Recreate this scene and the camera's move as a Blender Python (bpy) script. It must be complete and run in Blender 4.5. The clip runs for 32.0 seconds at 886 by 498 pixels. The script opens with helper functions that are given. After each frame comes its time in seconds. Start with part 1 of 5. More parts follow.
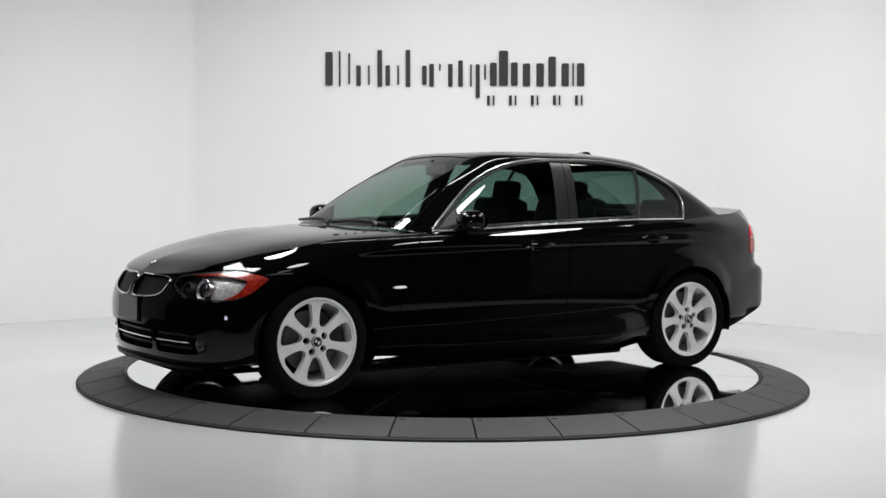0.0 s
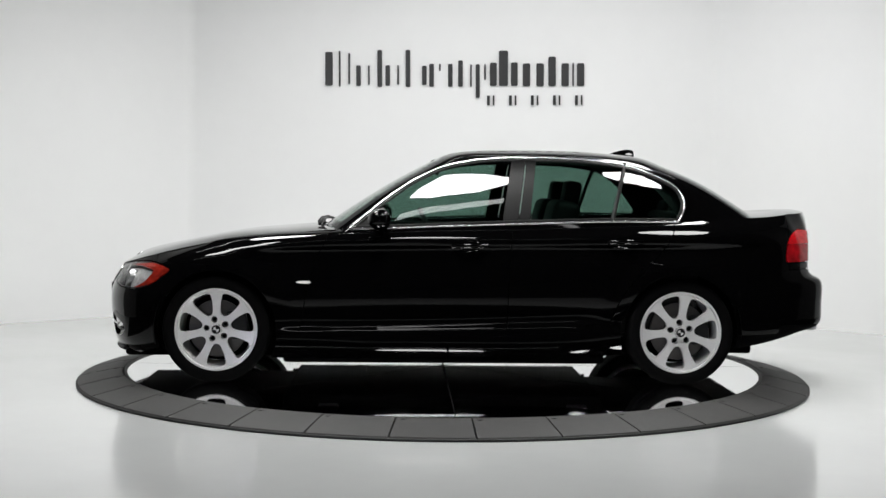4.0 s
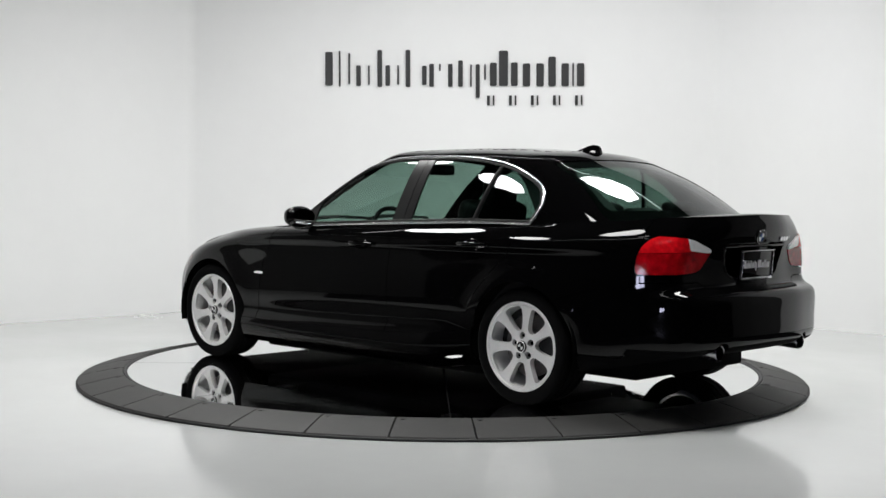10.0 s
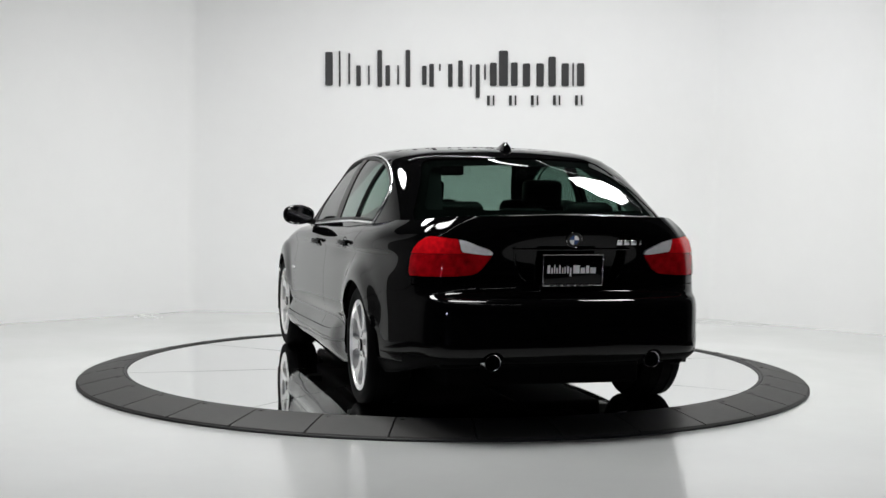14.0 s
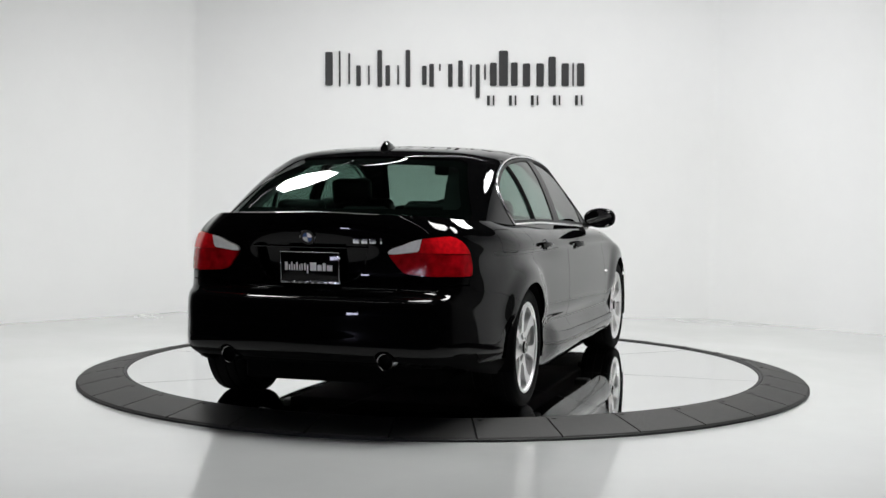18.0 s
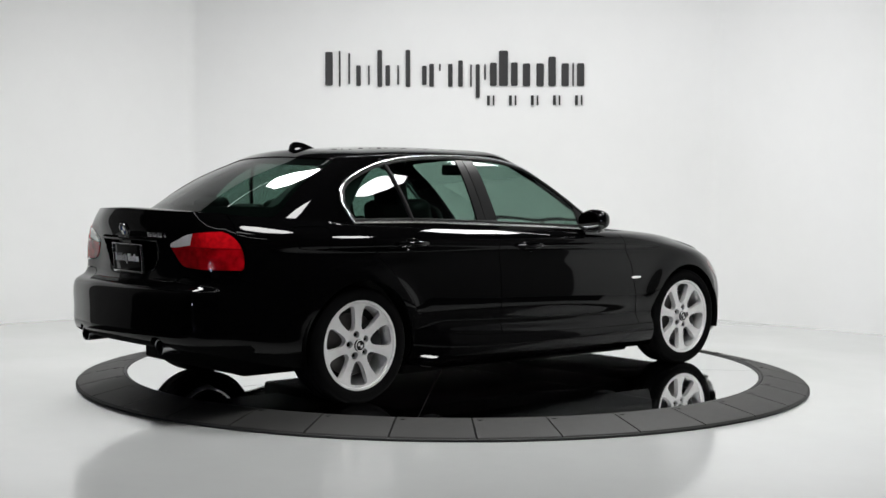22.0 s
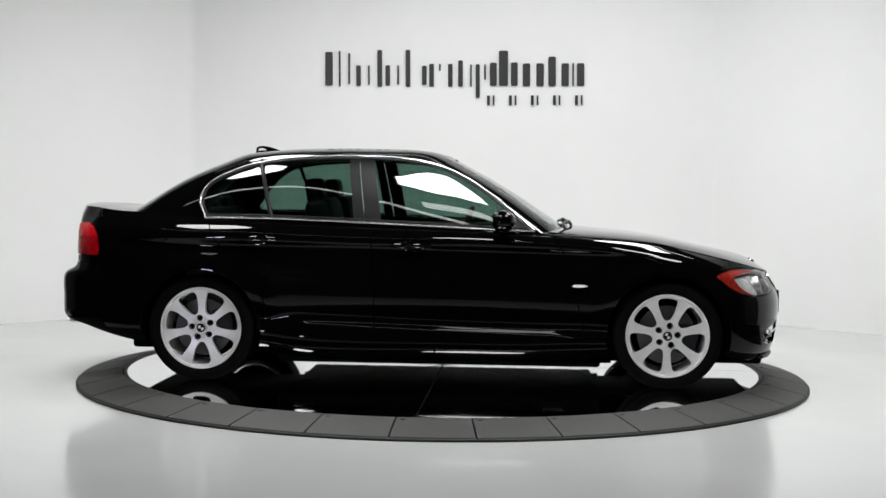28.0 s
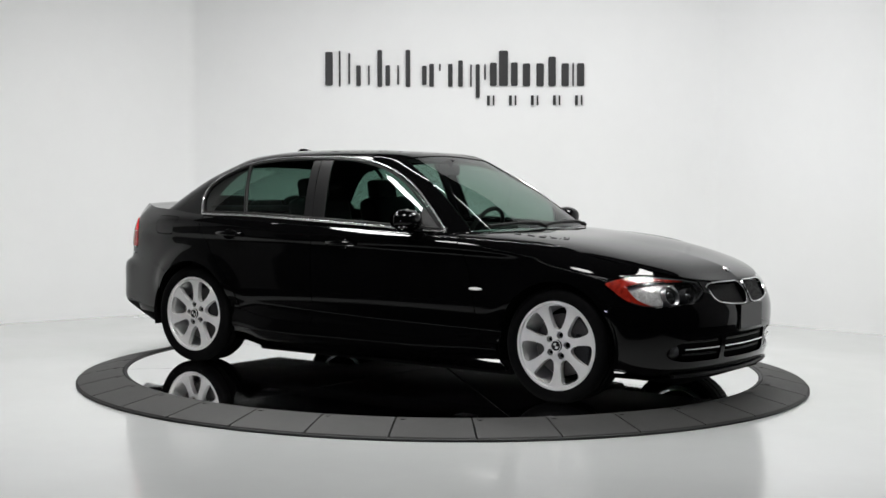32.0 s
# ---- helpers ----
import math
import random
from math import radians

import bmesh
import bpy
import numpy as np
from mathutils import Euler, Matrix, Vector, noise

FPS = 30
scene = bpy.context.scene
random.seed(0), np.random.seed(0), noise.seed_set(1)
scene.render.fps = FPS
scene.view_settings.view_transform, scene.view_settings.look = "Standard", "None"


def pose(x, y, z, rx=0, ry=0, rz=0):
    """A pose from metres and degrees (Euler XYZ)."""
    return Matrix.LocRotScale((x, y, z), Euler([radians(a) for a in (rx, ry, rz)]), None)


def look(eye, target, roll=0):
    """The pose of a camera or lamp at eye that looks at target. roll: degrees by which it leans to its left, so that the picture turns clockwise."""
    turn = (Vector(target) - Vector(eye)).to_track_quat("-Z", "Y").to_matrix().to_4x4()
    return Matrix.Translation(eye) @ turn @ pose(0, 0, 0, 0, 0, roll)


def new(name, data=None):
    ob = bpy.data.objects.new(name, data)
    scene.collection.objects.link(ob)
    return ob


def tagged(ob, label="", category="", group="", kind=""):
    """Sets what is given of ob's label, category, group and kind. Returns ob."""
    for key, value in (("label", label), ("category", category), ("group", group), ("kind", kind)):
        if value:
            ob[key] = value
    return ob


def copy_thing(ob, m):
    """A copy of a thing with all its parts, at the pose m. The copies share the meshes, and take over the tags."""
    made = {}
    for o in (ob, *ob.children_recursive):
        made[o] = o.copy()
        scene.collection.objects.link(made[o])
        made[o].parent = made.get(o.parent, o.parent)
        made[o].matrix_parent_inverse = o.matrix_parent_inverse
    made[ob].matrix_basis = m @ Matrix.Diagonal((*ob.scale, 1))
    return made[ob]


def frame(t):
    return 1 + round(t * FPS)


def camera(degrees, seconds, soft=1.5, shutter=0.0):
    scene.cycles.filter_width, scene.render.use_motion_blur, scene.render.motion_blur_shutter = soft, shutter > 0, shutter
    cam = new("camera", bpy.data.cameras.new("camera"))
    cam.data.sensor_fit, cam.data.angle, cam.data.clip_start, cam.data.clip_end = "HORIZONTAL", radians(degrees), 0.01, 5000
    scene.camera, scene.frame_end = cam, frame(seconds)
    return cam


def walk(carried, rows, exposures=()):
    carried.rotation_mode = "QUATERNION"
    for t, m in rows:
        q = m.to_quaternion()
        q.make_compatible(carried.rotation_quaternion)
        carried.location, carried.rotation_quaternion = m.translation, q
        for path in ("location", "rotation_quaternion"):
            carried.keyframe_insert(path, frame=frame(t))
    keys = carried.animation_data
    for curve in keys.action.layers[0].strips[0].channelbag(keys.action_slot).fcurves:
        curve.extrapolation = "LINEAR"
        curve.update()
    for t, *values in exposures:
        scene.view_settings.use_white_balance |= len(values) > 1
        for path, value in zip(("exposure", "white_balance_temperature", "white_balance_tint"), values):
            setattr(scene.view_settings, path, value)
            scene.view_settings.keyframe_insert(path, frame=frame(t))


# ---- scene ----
# camera: on a stand, looking at the turntable's axis
cam = camera(36.8, 32.0, soft=1.5)
EYE = (0.0, -8.714, 1.178)
AIM = (-0.0076, 0.0, 0.763)
HOLD = look(EYE, AIM, 0.596)
walk(cam, [(0, HOLD), (32, HOLD)])

# world: a closed dark studio, next to no light from outside
world = bpy.data.worlds.new("world")
scene.world = world
world.use_nodes = True
world.node_tree.nodes["Background"].inputs[0].default_value = (0.02, 0.02, 0.022, 1)
world.node_tree.nodes["Background"].inputs[1].default_value = 0.3
scene.view_settings.exposure = 0.0

FLOOR_Z = -0.062


def area_lamp(name, at, aim, sx, sy, watts, colour=(1, 1, 1)):
    data = bpy.data.lights.new(name, "AREA")
    data.shape, data.size, data.size_y, data.energy, data.color = "RECTANGLE", sx, sy, watts, colour
    ob = new(name, data)
    ob.matrix_world = look(at, aim)
    return tagged(ob, "unseen rectangular area lamp added to light the white wall", "lamp")


# unseen lamps added above the view to brighten the white wall
area_lamp("wall_fill_lamp", (-2.1, 1.7, 3.9), (-2.9, 4.0, 0.6), 2.0, 0.3, 12)
area_lamp("wall_fill_lamp", (2.1, 1.7, 3.9), (2.9, 4.0, 0.6), 2.0, 0.3, 24)
area_lamp("wall_fill_lamp", (0.0, 1.6, 3.9), (0.0, 4.0, 0.8), 2.0, 0.3, 35)


# ---- materials
def material(name, colour, rough=0.5, metal=0.0, coat=0.0, spec=0.5, vary=0.0, scale=8.0, bump=0.0, bump_scale=60.0, rough_vary=0.0, emit=None, strength=0.0, island=0.0):
    m = bpy.data.materials.new(name)
    m.use_nodes = True
    t = m.node_tree
    b = t.nodes["Principled BSDF"]
    b.inputs["Base Color"].default_value = (*colour, 1)
    b.inputs["Roughness"].default_value = rough
    b.inputs["Metallic"].default_value = metal
    b.inputs["Coat Weight"].default_value = coat
    b.inputs["Coat Roughness"].default_value = 0.02
    b.inputs["Specular IOR Level"].default_value = spec
    if emit:
        b.inputs["Emission Color"].default_value = (*emit, 1)
        b.inputs["Emission Strength"].default_value = strength
    co = t.nodes.new("ShaderNodeTexCoord")
    if vary:
        big, fine = t.nodes.new("ShaderNodeTexNoise"), t.nodes.new("ShaderNodeTexNoise")
        big.inputs["Scale"].default_value, fine.inputs["Scale"].default_value = scale, scale * 9
        big.inputs["Detail"].default_value = 4
        add = t.nodes.new("ShaderNodeMath")
        add.operation = "MULTIPLY_ADD"
        add.inputs[1].default_value = 0.4
        t.links.new(co.outputs["Object"], big.inputs["Vector"])
        t.links.new(co.outputs["Object"], fine.inputs["Vector"])
        t.links.new(fine.outputs["Fac"], add.inputs[0])
        t.links.new(big.outputs["Fac"], add.inputs[2])
        ramp = t.nodes.new("ShaderNodeValToRGB")
        ramp.color_ramp.elements[0].position, ramp.color_ramp.elements[1].position = 0.35, 1.0
        ramp.color_ramp.elements[0].color = (*[c * (1 - vary) for c in colour], 1)
        ramp.color_ramp.elements[1].color = (*[min(1, c * (1 + vary)) for c in colour], 1)
        t.links.new(add.outputs[0], ramp.inputs[0])
        out = ramp.outputs[0]
        if island:
            info = t.nodes.new("ShaderNodeObjectInfo")
            hsv = t.nodes.new("ShaderNodeHueSaturation")
            span = t.nodes.new("ShaderNodeMapRange")
            span.inputs["To Min"].default_value, span.inputs["To Max"].default_value = 1 - island, 1 + island
            t.links.new(info.outputs["Random"], span.inputs["Value"])
            t.links.new(span.outputs[0], hsv.inputs["Value"])
            t.links.new(out, hsv.inputs["Color"])
            out = hsv.outputs[0]
        t.links.new(out, b.inputs["Base Color"])
        if rough_vary:
            span = t.nodes.new("ShaderNodeMapRange")
            span.inputs["To Min"].default_value, span.inputs["To Max"].default_value = max(0, rough - rough_vary), rough + rough_vary
            t.links.new(big.outputs["Fac"], span.inputs["Value"])
            t.links.new(span.outputs[0], b.inputs["Roughness"])
    if bump:
        n = t.nodes.new("ShaderNodeTexNoise")
        n.inputs["Scale"].default_value = bump_scale
        n.inputs["Detail"].default_value = 3
        k = t.nodes.new("ShaderNodeBump")
        k.inputs["Strength"].default_value = bump
        k.inputs["Distance"].default_value = 0.004
        t.links.new(co.outputs["Object"], n.inputs["Vector"])
        t.links.new(n.outputs["Fac"], k.inputs["Height"])
        t.links.new(k.outputs[0], b.inputs["Normal"])
    return m


def glass_material(name, tint, face=0.06, rough=0.0):
    """A tinted pane: what is behind shows through its colour, with real gloss on its face."""
    m = bpy.data.materials.new(name)
    m.use_nodes = True
    t = m.node_tree
    t.nodes.remove(t.nodes["Principled BSDF"])
    clear, gloss = t.nodes.new("ShaderNodeBsdfTransparent"), t.nodes.new("ShaderNodeBsdfGlossy")
    mix, edge = t.nodes.new("ShaderNodeMixShader"), t.nodes.new("ShaderNodeLayerWeight")
    power, gain = t.nodes.new("ShaderNodeMath"), t.nodes.new("ShaderNodeMath")
    clear.inputs[0].default_value = (*tint, 1)
    gloss.inputs["Roughness"].default_value = rough
    edge.inputs[0].default_value = 0.5
    power.operation, gain.operation = "POWER", "MULTIPLY_ADD"
    power.inputs[1].default_value = 5.0
    gain.inputs[1].default_value, gain.inputs[2].default_value = 1 - face, face
    t.links.new(edge.outputs["Facing"], power.inputs[0])
    t.links.new(power.outputs[0], gain.inputs[0])
    t.links.new(gain.outputs[0], mix.inputs[0])
    t.links.new(clear.outputs[0], mix.inputs[1])
    t.links.new(gloss.outputs[0], mix.inputs[2])
    t.links.new(mix.outputs[0], t.nodes["Material Output"].inputs[0])
    return m


WHITE_WALL = material("white_wall_paint", (0.83, 0.835, 0.83), 0.55, vary=0.02, scale=0.7, bump=0.05, bump_scale=40)
FLOOR_EPOXY = material("grey_epoxy_floor", (0.56, 0.57, 0.565), 0.14, vary=0.03, scale=0.9, rough_vary=0.05, coat=0.3)
# flat grey in place of the white wall's fading light
GREY_FALLOFF = material("grey_falloff", (0.13, 0.13, 0.13), 0.8, spec=0.1, vary=0.2, scale=1.5)
# near-black colour keeps the unlit surround dark in the car's reflections
DARK_SURROUND = material("dark_surround", (0.012, 0.012, 0.013), 0.8, spec=0.1, vary=0.2, scale=1.5)
SIGN_BLACK = material("black_vinyl_sign", (0.012, 0.012, 0.013), 0.45)
RAMP = material("charcoal_rubber_ramp", (0.0225, 0.0218, 0.0212), 0.62, vary=0.16, scale=3.0, bump=0.35, bump_scale=180, island=0.07)
RAMP_EDGE = material("black_rubber_edge", (0.012, 0.012, 0.012), 0.6)
MIRROR_PLATE = material("polished_platter", (0.86, 0.87, 0.87), 0.035, metal=1.0, vary=0.02, scale=2.0)
BLACK_GAP = material("black_recess", (0.0025, 0.0025, 0.0025), 0.8, spec=0.05)
STEEL = material("brushed_steel_rim", (0.45, 0.45, 0.45), 0.3, metal=1.0, vary=0.1, scale=12)
LAMP_GLOW = material("lamp_diffuser", (0.9, 0.9, 0.9), 0.6, emit=(1, 1, 0.99), strength=32)
STRIP_GLOW = material("strip_diffuser", (0.9, 0.9, 0.9), 0.6, emit=(1, 1, 1), strength=7)
BLUE_GLOW = material("window_glow", (0.9, 0.9, 0.9), 0.6, emit=(0.74, 0.75, 1), strength=40.0)
PAINT = material("black_metallic_paint", (0.0012, 0.0012, 0.0013), 0.025, spec=0.23)
CHROME = material("polished_trim", (0.80, 0.80, 0.81), 0.27, metal=1.0)
BRIGHT_CHROME = material("chrome", (0.85, 0.85, 0.86), 0.05, metal=1.0)
PLASTIC = material("black_plastic", (0.008, 0.008, 0.008), 0.42, spec=0.25, vary=0.2, scale=30, bump=0.1, bump_scale=300)
GLOSS_PLASTIC = material("satin_black_pillar", (0.009, 0.0088, 0.009), 0.36, spec=0.22)
RUBBER = material("tyre_rubber", (0.0022, 0.0022, 0.0023), 0.75, spec=0.05, vary=0.2, scale=20)
ALLOY = material("silver_alloy", (0.76, 0.755, 0.75), 0.32, metal=0.4, vary=0.05, scale=14)
BRAKE = material("grey_brake_disc", (0.075, 0.070, 0.067), 0.42, spec=0.4, vary=0.15, scale=25)
LAMP_BOWL = material("silver_lamp_bowl", (0.09, 0.09, 0.093), 0.25, metal=0.9)
LAMP_SILVER = material("silver_reflector", (0.66, 0.64, 0.63), 0.2, metal=0.45, vary=0.55, scale=45, bump=1.0, bump_scale=38)
EXHAUST = material("exhaust_steel", (0.34, 0.34, 0.35), 0.22, metal=1.0)
DARK_METAL = material("dark_metal", (0.025, 0.025, 0.026), 0.45, metal=0.5, spec=0.2)
LEATHER = material("black_leather", (0.009, 0.0085, 0.0085), 0.5, spec=0.2, vary=0.2, scale=25, bump=0.2, bump_scale=220)
SIDE_GLASS = glass_material("green_tinted_glass", (0.28, 0.395, 0.35))
REAR_GLASS = glass_material("green_rear_glass", (0.27, 0.37, 0.33))
FRONT_GLASS = glass_material("windscreen_glass", (0.60, 0.71, 0.66))
LAMP_GLASS = glass_material("clear_lamp_lens", (0.93, 0.94, 0.94), 0.035, 0.16)
RED_LENS = material("red_tail_lens", (0.36, 0.002, 0.006), 0.06, spec=0.35, coat=0.05, vary=0.7, scale=22, bump=0.3, bump_scale=45)
RED_BRIGHT = material("bright_red_lens", (0.60, 0.005, 0.010), 0.10, spec=0.35, coat=0.05, vary=0.35, scale=45)
RED_DARK = material("dark_red_lens", (0.20, 0.002, 0.005), 0.2, spec=0.4, vary=0.2, scale=16)
CLEAR_LENS = material("clear_tail_lens", (0.93, 0.92, 0.90), 0.2, coat=1.0, vary=0.12, scale=60)
AMBER = material("amber_lens", (0.27, 0.017, 0.009), 0.12, spec=0.4, vary=0.7, scale=38, bump=0.5, bump_scale=60)
SILVER_PAINT = material("silver_plate", (0.72, 0.72, 0.72), 0.3, metal=0.4)
WHITE_PRINT = material("white_print", (0.94, 0.94, 0.94), 0.4)
BADGE_BLUE = material("blue_enamel", (0.02, 0.06, 0.22), 0.2, coat=1.0)


# ---- mesh helpers
def finish(name, bm, mat, parent=None, label="", smooth=True):
    bmesh.ops.remove_doubles(bm, verts=bm.verts, dist=1e-5)
    me = bpy.data.meshes.new(name)
    if smooth:
        for f in bm.faces:
            f.smooth = True
        for e in bm.edges:
            if len(e.link_faces) == 2 and e.calc_face_angle(0) > 0.6:
                e.smooth = False
    bm.to_mesh(me)
    bm.free()
    me.materials.append(mat)
    ob = new(name, me)
    if parent:
        ob.parent = parent
    if label:
        ob["label"] = label
    return ob


def part(name, bm, mat, parent, label="", smooth=True):
    return finish(name, bm, mat, parent, label, smooth)


def box(bm, x0, x1, y0, y1, z0, z1, bevel=0.0, m=None):
    """An upright box, bevelled if asked, in bm."""
    vs = [bm.verts.new((x, y, z)) for x in (x0, x1) for y in (y0, y1) for z in (z0, z1)]
    fs = [bm.faces.new([vs[i] for i in q]) for q in ((0, 1, 3, 2), (4, 6, 7, 5), (0, 4, 5, 1), (2, 3, 7, 6), (0, 2, 6, 4), (1, 5, 7, 3))]
    if bevel:
        es = list({e for f in fs for e in f.edges})
        r = bmesh.ops.bevel(bm, geom=es, offset=bevel, segments=3, affect="EDGES", profile=0.5)
        vs = list({v for f in r["faces"] for v in f.verts} | {v for v in vs if v.is_valid})
    if m is not None:
        bmesh.ops.transform(bm, matrix=m, verts=vs)
    return vs


def lathe(bm, profile, n=48, m=None, close=False):
    """Turns a profile of (radius, along) about the y axis."""
    rings = []
    for k in range(n):
        a = 2 * math.pi * k / n
        rings.append([bm.verts.new((r * math.cos(a), y, r * math.sin(a))) for r, y in profile])
    for k in range(n):
        p, q = rings[k], rings[(k + 1) % n]
        for i in range(len(profile) - 1 + (1 if close else 0)):
            j = (i + 1) % len(profile)
            if profile[i][0] < 1e-6 and profile[j][0] < 1e-6:
                continue
            bm.faces.new((p[i], p[j], q[j], q[i]))
    vs = [v for r in rings for v in r]
    if m is not None:
        bmesh.ops.transform(bm, matrix=m, verts=vs)
    return vs


def tube(bm, pts, r, n=8, flat=1.0):
    """A rod along points; flat squeezes it across its side."""
    pts = [Vector(p) for p in pts]
    rings = []
    for i, p in enumerate(pts):
        d = (pts[min(i + 1, len(pts) - 1)] - pts[max(i - 1, 0)]).normalized()
        a = d.cross(Vector((0, 0, 1)))
        a = a.normalized() if a.length > 1e-4 else Vector((1, 0, 0))
        b = a.cross(d)
        rings.append([bm.verts.new(p + a * (r * flat * math.cos(2 * math.pi * k / n)) + b * (r * math.sin(2 * math.pi * k / n))) for k in range(n)])
    for p, q in zip(rings, rings[1:]):
        for k in range(n):
            bm.faces.new((p[k], p[(k + 1) % n], q[(k + 1) % n], q[k]))
    bm.faces.new(rings[0][::-1])
    bm.faces.new(rings[-1])


# ---- the room: white cove before an unseen hall, coloured near black
def slab(name, a, b, z0, z1, thick, mat, label, cat):
    """A wall from a to b in plan, its face on the line and its thickness behind (to the left of a to b)."""
    a, b = Vector(a), Vector(b)
    d = (b - a).normalized()
    n = Vector((-d.y, d.x)) * thick
    bm = bmesh.new()
    lo = [bm.verts.new((*p, z0)) for p in (a, b, b + n, a + n)]
    hi = [bm.verts.new((*p, z1)) for p in (a, b, b + n, a + n)]
    bm.faces.new(lo[::-1])
    bm.faces.new(hi)
    for i in range(4):
        bm.faces.new((lo[i], lo[(i + 1) % 4], hi[(i + 1) % 4], hi[i]))
    return tagged(finish(name, bm, mat, smooth=False), label, cat, kind="structure")


CEIL = 4.2
LB, RB = (-2.45, 4.15), (2.55, 3.92)
LF, RF = (-4.35, 2.28), (4.35, 2.05)


def cove(name, pts, mat, label):
    """A wall that follows a line in plan, 0.15 m thick."""
    bm = bmesh.new()
    rows = []
    for i, p in enumerate(pts):
        p = Vector(p)
        d = (Vector(pts[min(i + 1, len(pts) - 1)]) - Vector(pts[max(i - 1, 0)])).normalized()
        n = Vector((d.y, -d.x)) * 0.15
        rows.append([bm.verts.new((*q, z)) for q, z in ((p, FLOOR_Z), (p, CEIL), (p + n, CEIL), (p + n, FLOOR_Z))])
    for p, q in zip(rows, rows[1:]):
        for k in range(4):
            bm.faces.new((p[k], q[k], q[(k + 1) % 4], p[(k + 1) % 4]))
    bm.faces.new(rows[0])
    bm.faces.new(rows[-1][::-1])
    bmesh.ops.recalc_face_normals(bm, faces=bm.faces)
    return tagged(finish(name, bm, mat), label, "wall", kind="structure")


def rounded(pts, r, n=8):
    """Rounds the inner corners of a line in plan."""
    out = [pts[0]]
    for a, b, c in zip(pts, pts[1:], pts[2:]):
        a, b, c = Vector(a), Vector(b), Vector(c)
        p, q = b + (a - b).normalized() * r, b + (c - b).normalized() * r
        for k in range(n + 1):
            t = k / n
            out.append(tuple((1 - t) ** 2 * p + 2 * t * (1 - t) * b + t * t * q))
    out.append(pts[-1])
    return out


cove("wall_north", rounded([(4.6, -0.6), (4.6, 1.78), RB, LB, (-4.6, 2.03), (-4.6, 0.4)], 0.06), WHITE_WALL, "plain white studio wall with softly rounded corners")
# side and end walls are unseen; their darkness is put into the colour
slab("wall_east", (4.62, -12.0), (4.62, -2.2), FLOOR_Z, CEIL, -0.15, DARK_SURROUND, "unseen side wall, near-black colour in place of unlit dark", "wall")
# unseen grey panels, added so wall reflections fade; the falloff is in their colour
slab("falloff_panel_east", (4.62, -2.2), (4.62, -0.6), FLOOR_Z, CEIL, -0.15, GREY_FALLOFF, "unseen grey panel added where the white wall fades to dark", "curtain")
slab("falloff_panel_west", (-4.62, 0.4), (-4.62, -1.2), FLOOR_Z, CEIL, -0.15, GREY_FALLOFF, "unseen grey panel added where the white wall fades to dark", "curtain")
slab("wall_west", (-4.62, -1.2), (-4.62, -12.0), FLOOR_Z, CEIL, -0.15, DARK_SURROUND, "unseen side wall, near-black colour in place of unlit dark", "wall")
slab("wall_south", (-4.77, -12.0), (4.77, -12.0), FLOOR_Z, CEIL, -0.15, DARK_SURROUND, "unseen end wall, near-black colour in place of unlit dark", "wall")
bm = bmesh.new()
box(bm, -2.9, 2.9, -4.0, -0.3, FLOOR_Z - 0.1, FLOOR_Z)
box(bm, -4.9, 4.9, -0.3, 4.6, FLOOR_Z - 0.1, FLOOR_Z)
tagged(finish("floor", bm, FLOOR_EPOXY, smooth=False), "glossy pale grey epoxy studio floor", "floor", kind="structure")
# unseen floor behind and beside the set, added near black to darken paint reflections
bm = bmesh.new()
box(bm, -4.9, 4.9, -12.2, -4.0, FLOOR_Z - 0.1, FLOOR_Z)
box(bm, -4.9, -2.9, -4.0, -0.3, FLOOR_Z - 0.1, FLOOR_Z)
box(bm, 2.9, 4.9, -4.0, -0.3, FLOOR_Z - 0.1, FLOOR_Z)
tagged(finish("floor_south", bm, DARK_SURROUND, smooth=False), "unseen floor round the set, coloured near black for dark reflections", "floor", kind="structure")
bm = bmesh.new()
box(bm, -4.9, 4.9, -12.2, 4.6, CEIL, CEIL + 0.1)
tagged(finish("ceiling", bm, DARK_SURROUND, smooth=False), "dark studio ceiling", "ceiling", kind="structure")

# five octagonal soft boxes hung in a ring over the turntable
soft = tagged(new("softbox"), "octagonal white soft box hung from dark ceiling", "lamp", "soft boxes over the turntable")
OCT = [(math.cos(math.pi * (k + 0.5) / 4), math.sin(math.pi * (k + 0.5) / 4)) for k in range(8)]
bm = bmesh.new()
bm.faces.new([bm.verts.new((0.46 * c, 0.46 * s, 0)) for c, s in OCT][::-1])
part("diffuser", bm, LAMP_GLOW, soft, "glowing white diffuser", False)
bm = bmesh.new()
lo = [bm.verts.new((0.48 * c, 0.48 * s, -0.02)) for c, s in OCT]
hi = [bm.verts.new((0.16 * c, 0.16 * s, 0.38)) for c, s in OCT]
for k in range(8):
    bm.faces.new((lo[k], lo[(k + 1) % 8], hi[(k + 1) % 8], hi[k]))
bm.faces.new(hi)
part("hood", bm, PLASTIC, soft, "black fabric hood", False)
bm = bmesh.new()
tube(bm, [(0, 0, 0.38), (0, 0.1, 0.85)], 0.02)
part("hanger", bm, DARK_METAL, soft)
soft.matrix_world = look((0.0, -2.3, 3.35), (0, -1.9, 0))
for at in ((-2.05, -1.2, 3.35), (2.0, -1.55, 3.35), (-1.65, 0.75, 3.35), (1.85, 0.65, 3.35)):
    copy_thing(soft, look(at, (at[0] * 0.85, at[1] * 0.85, 0)))

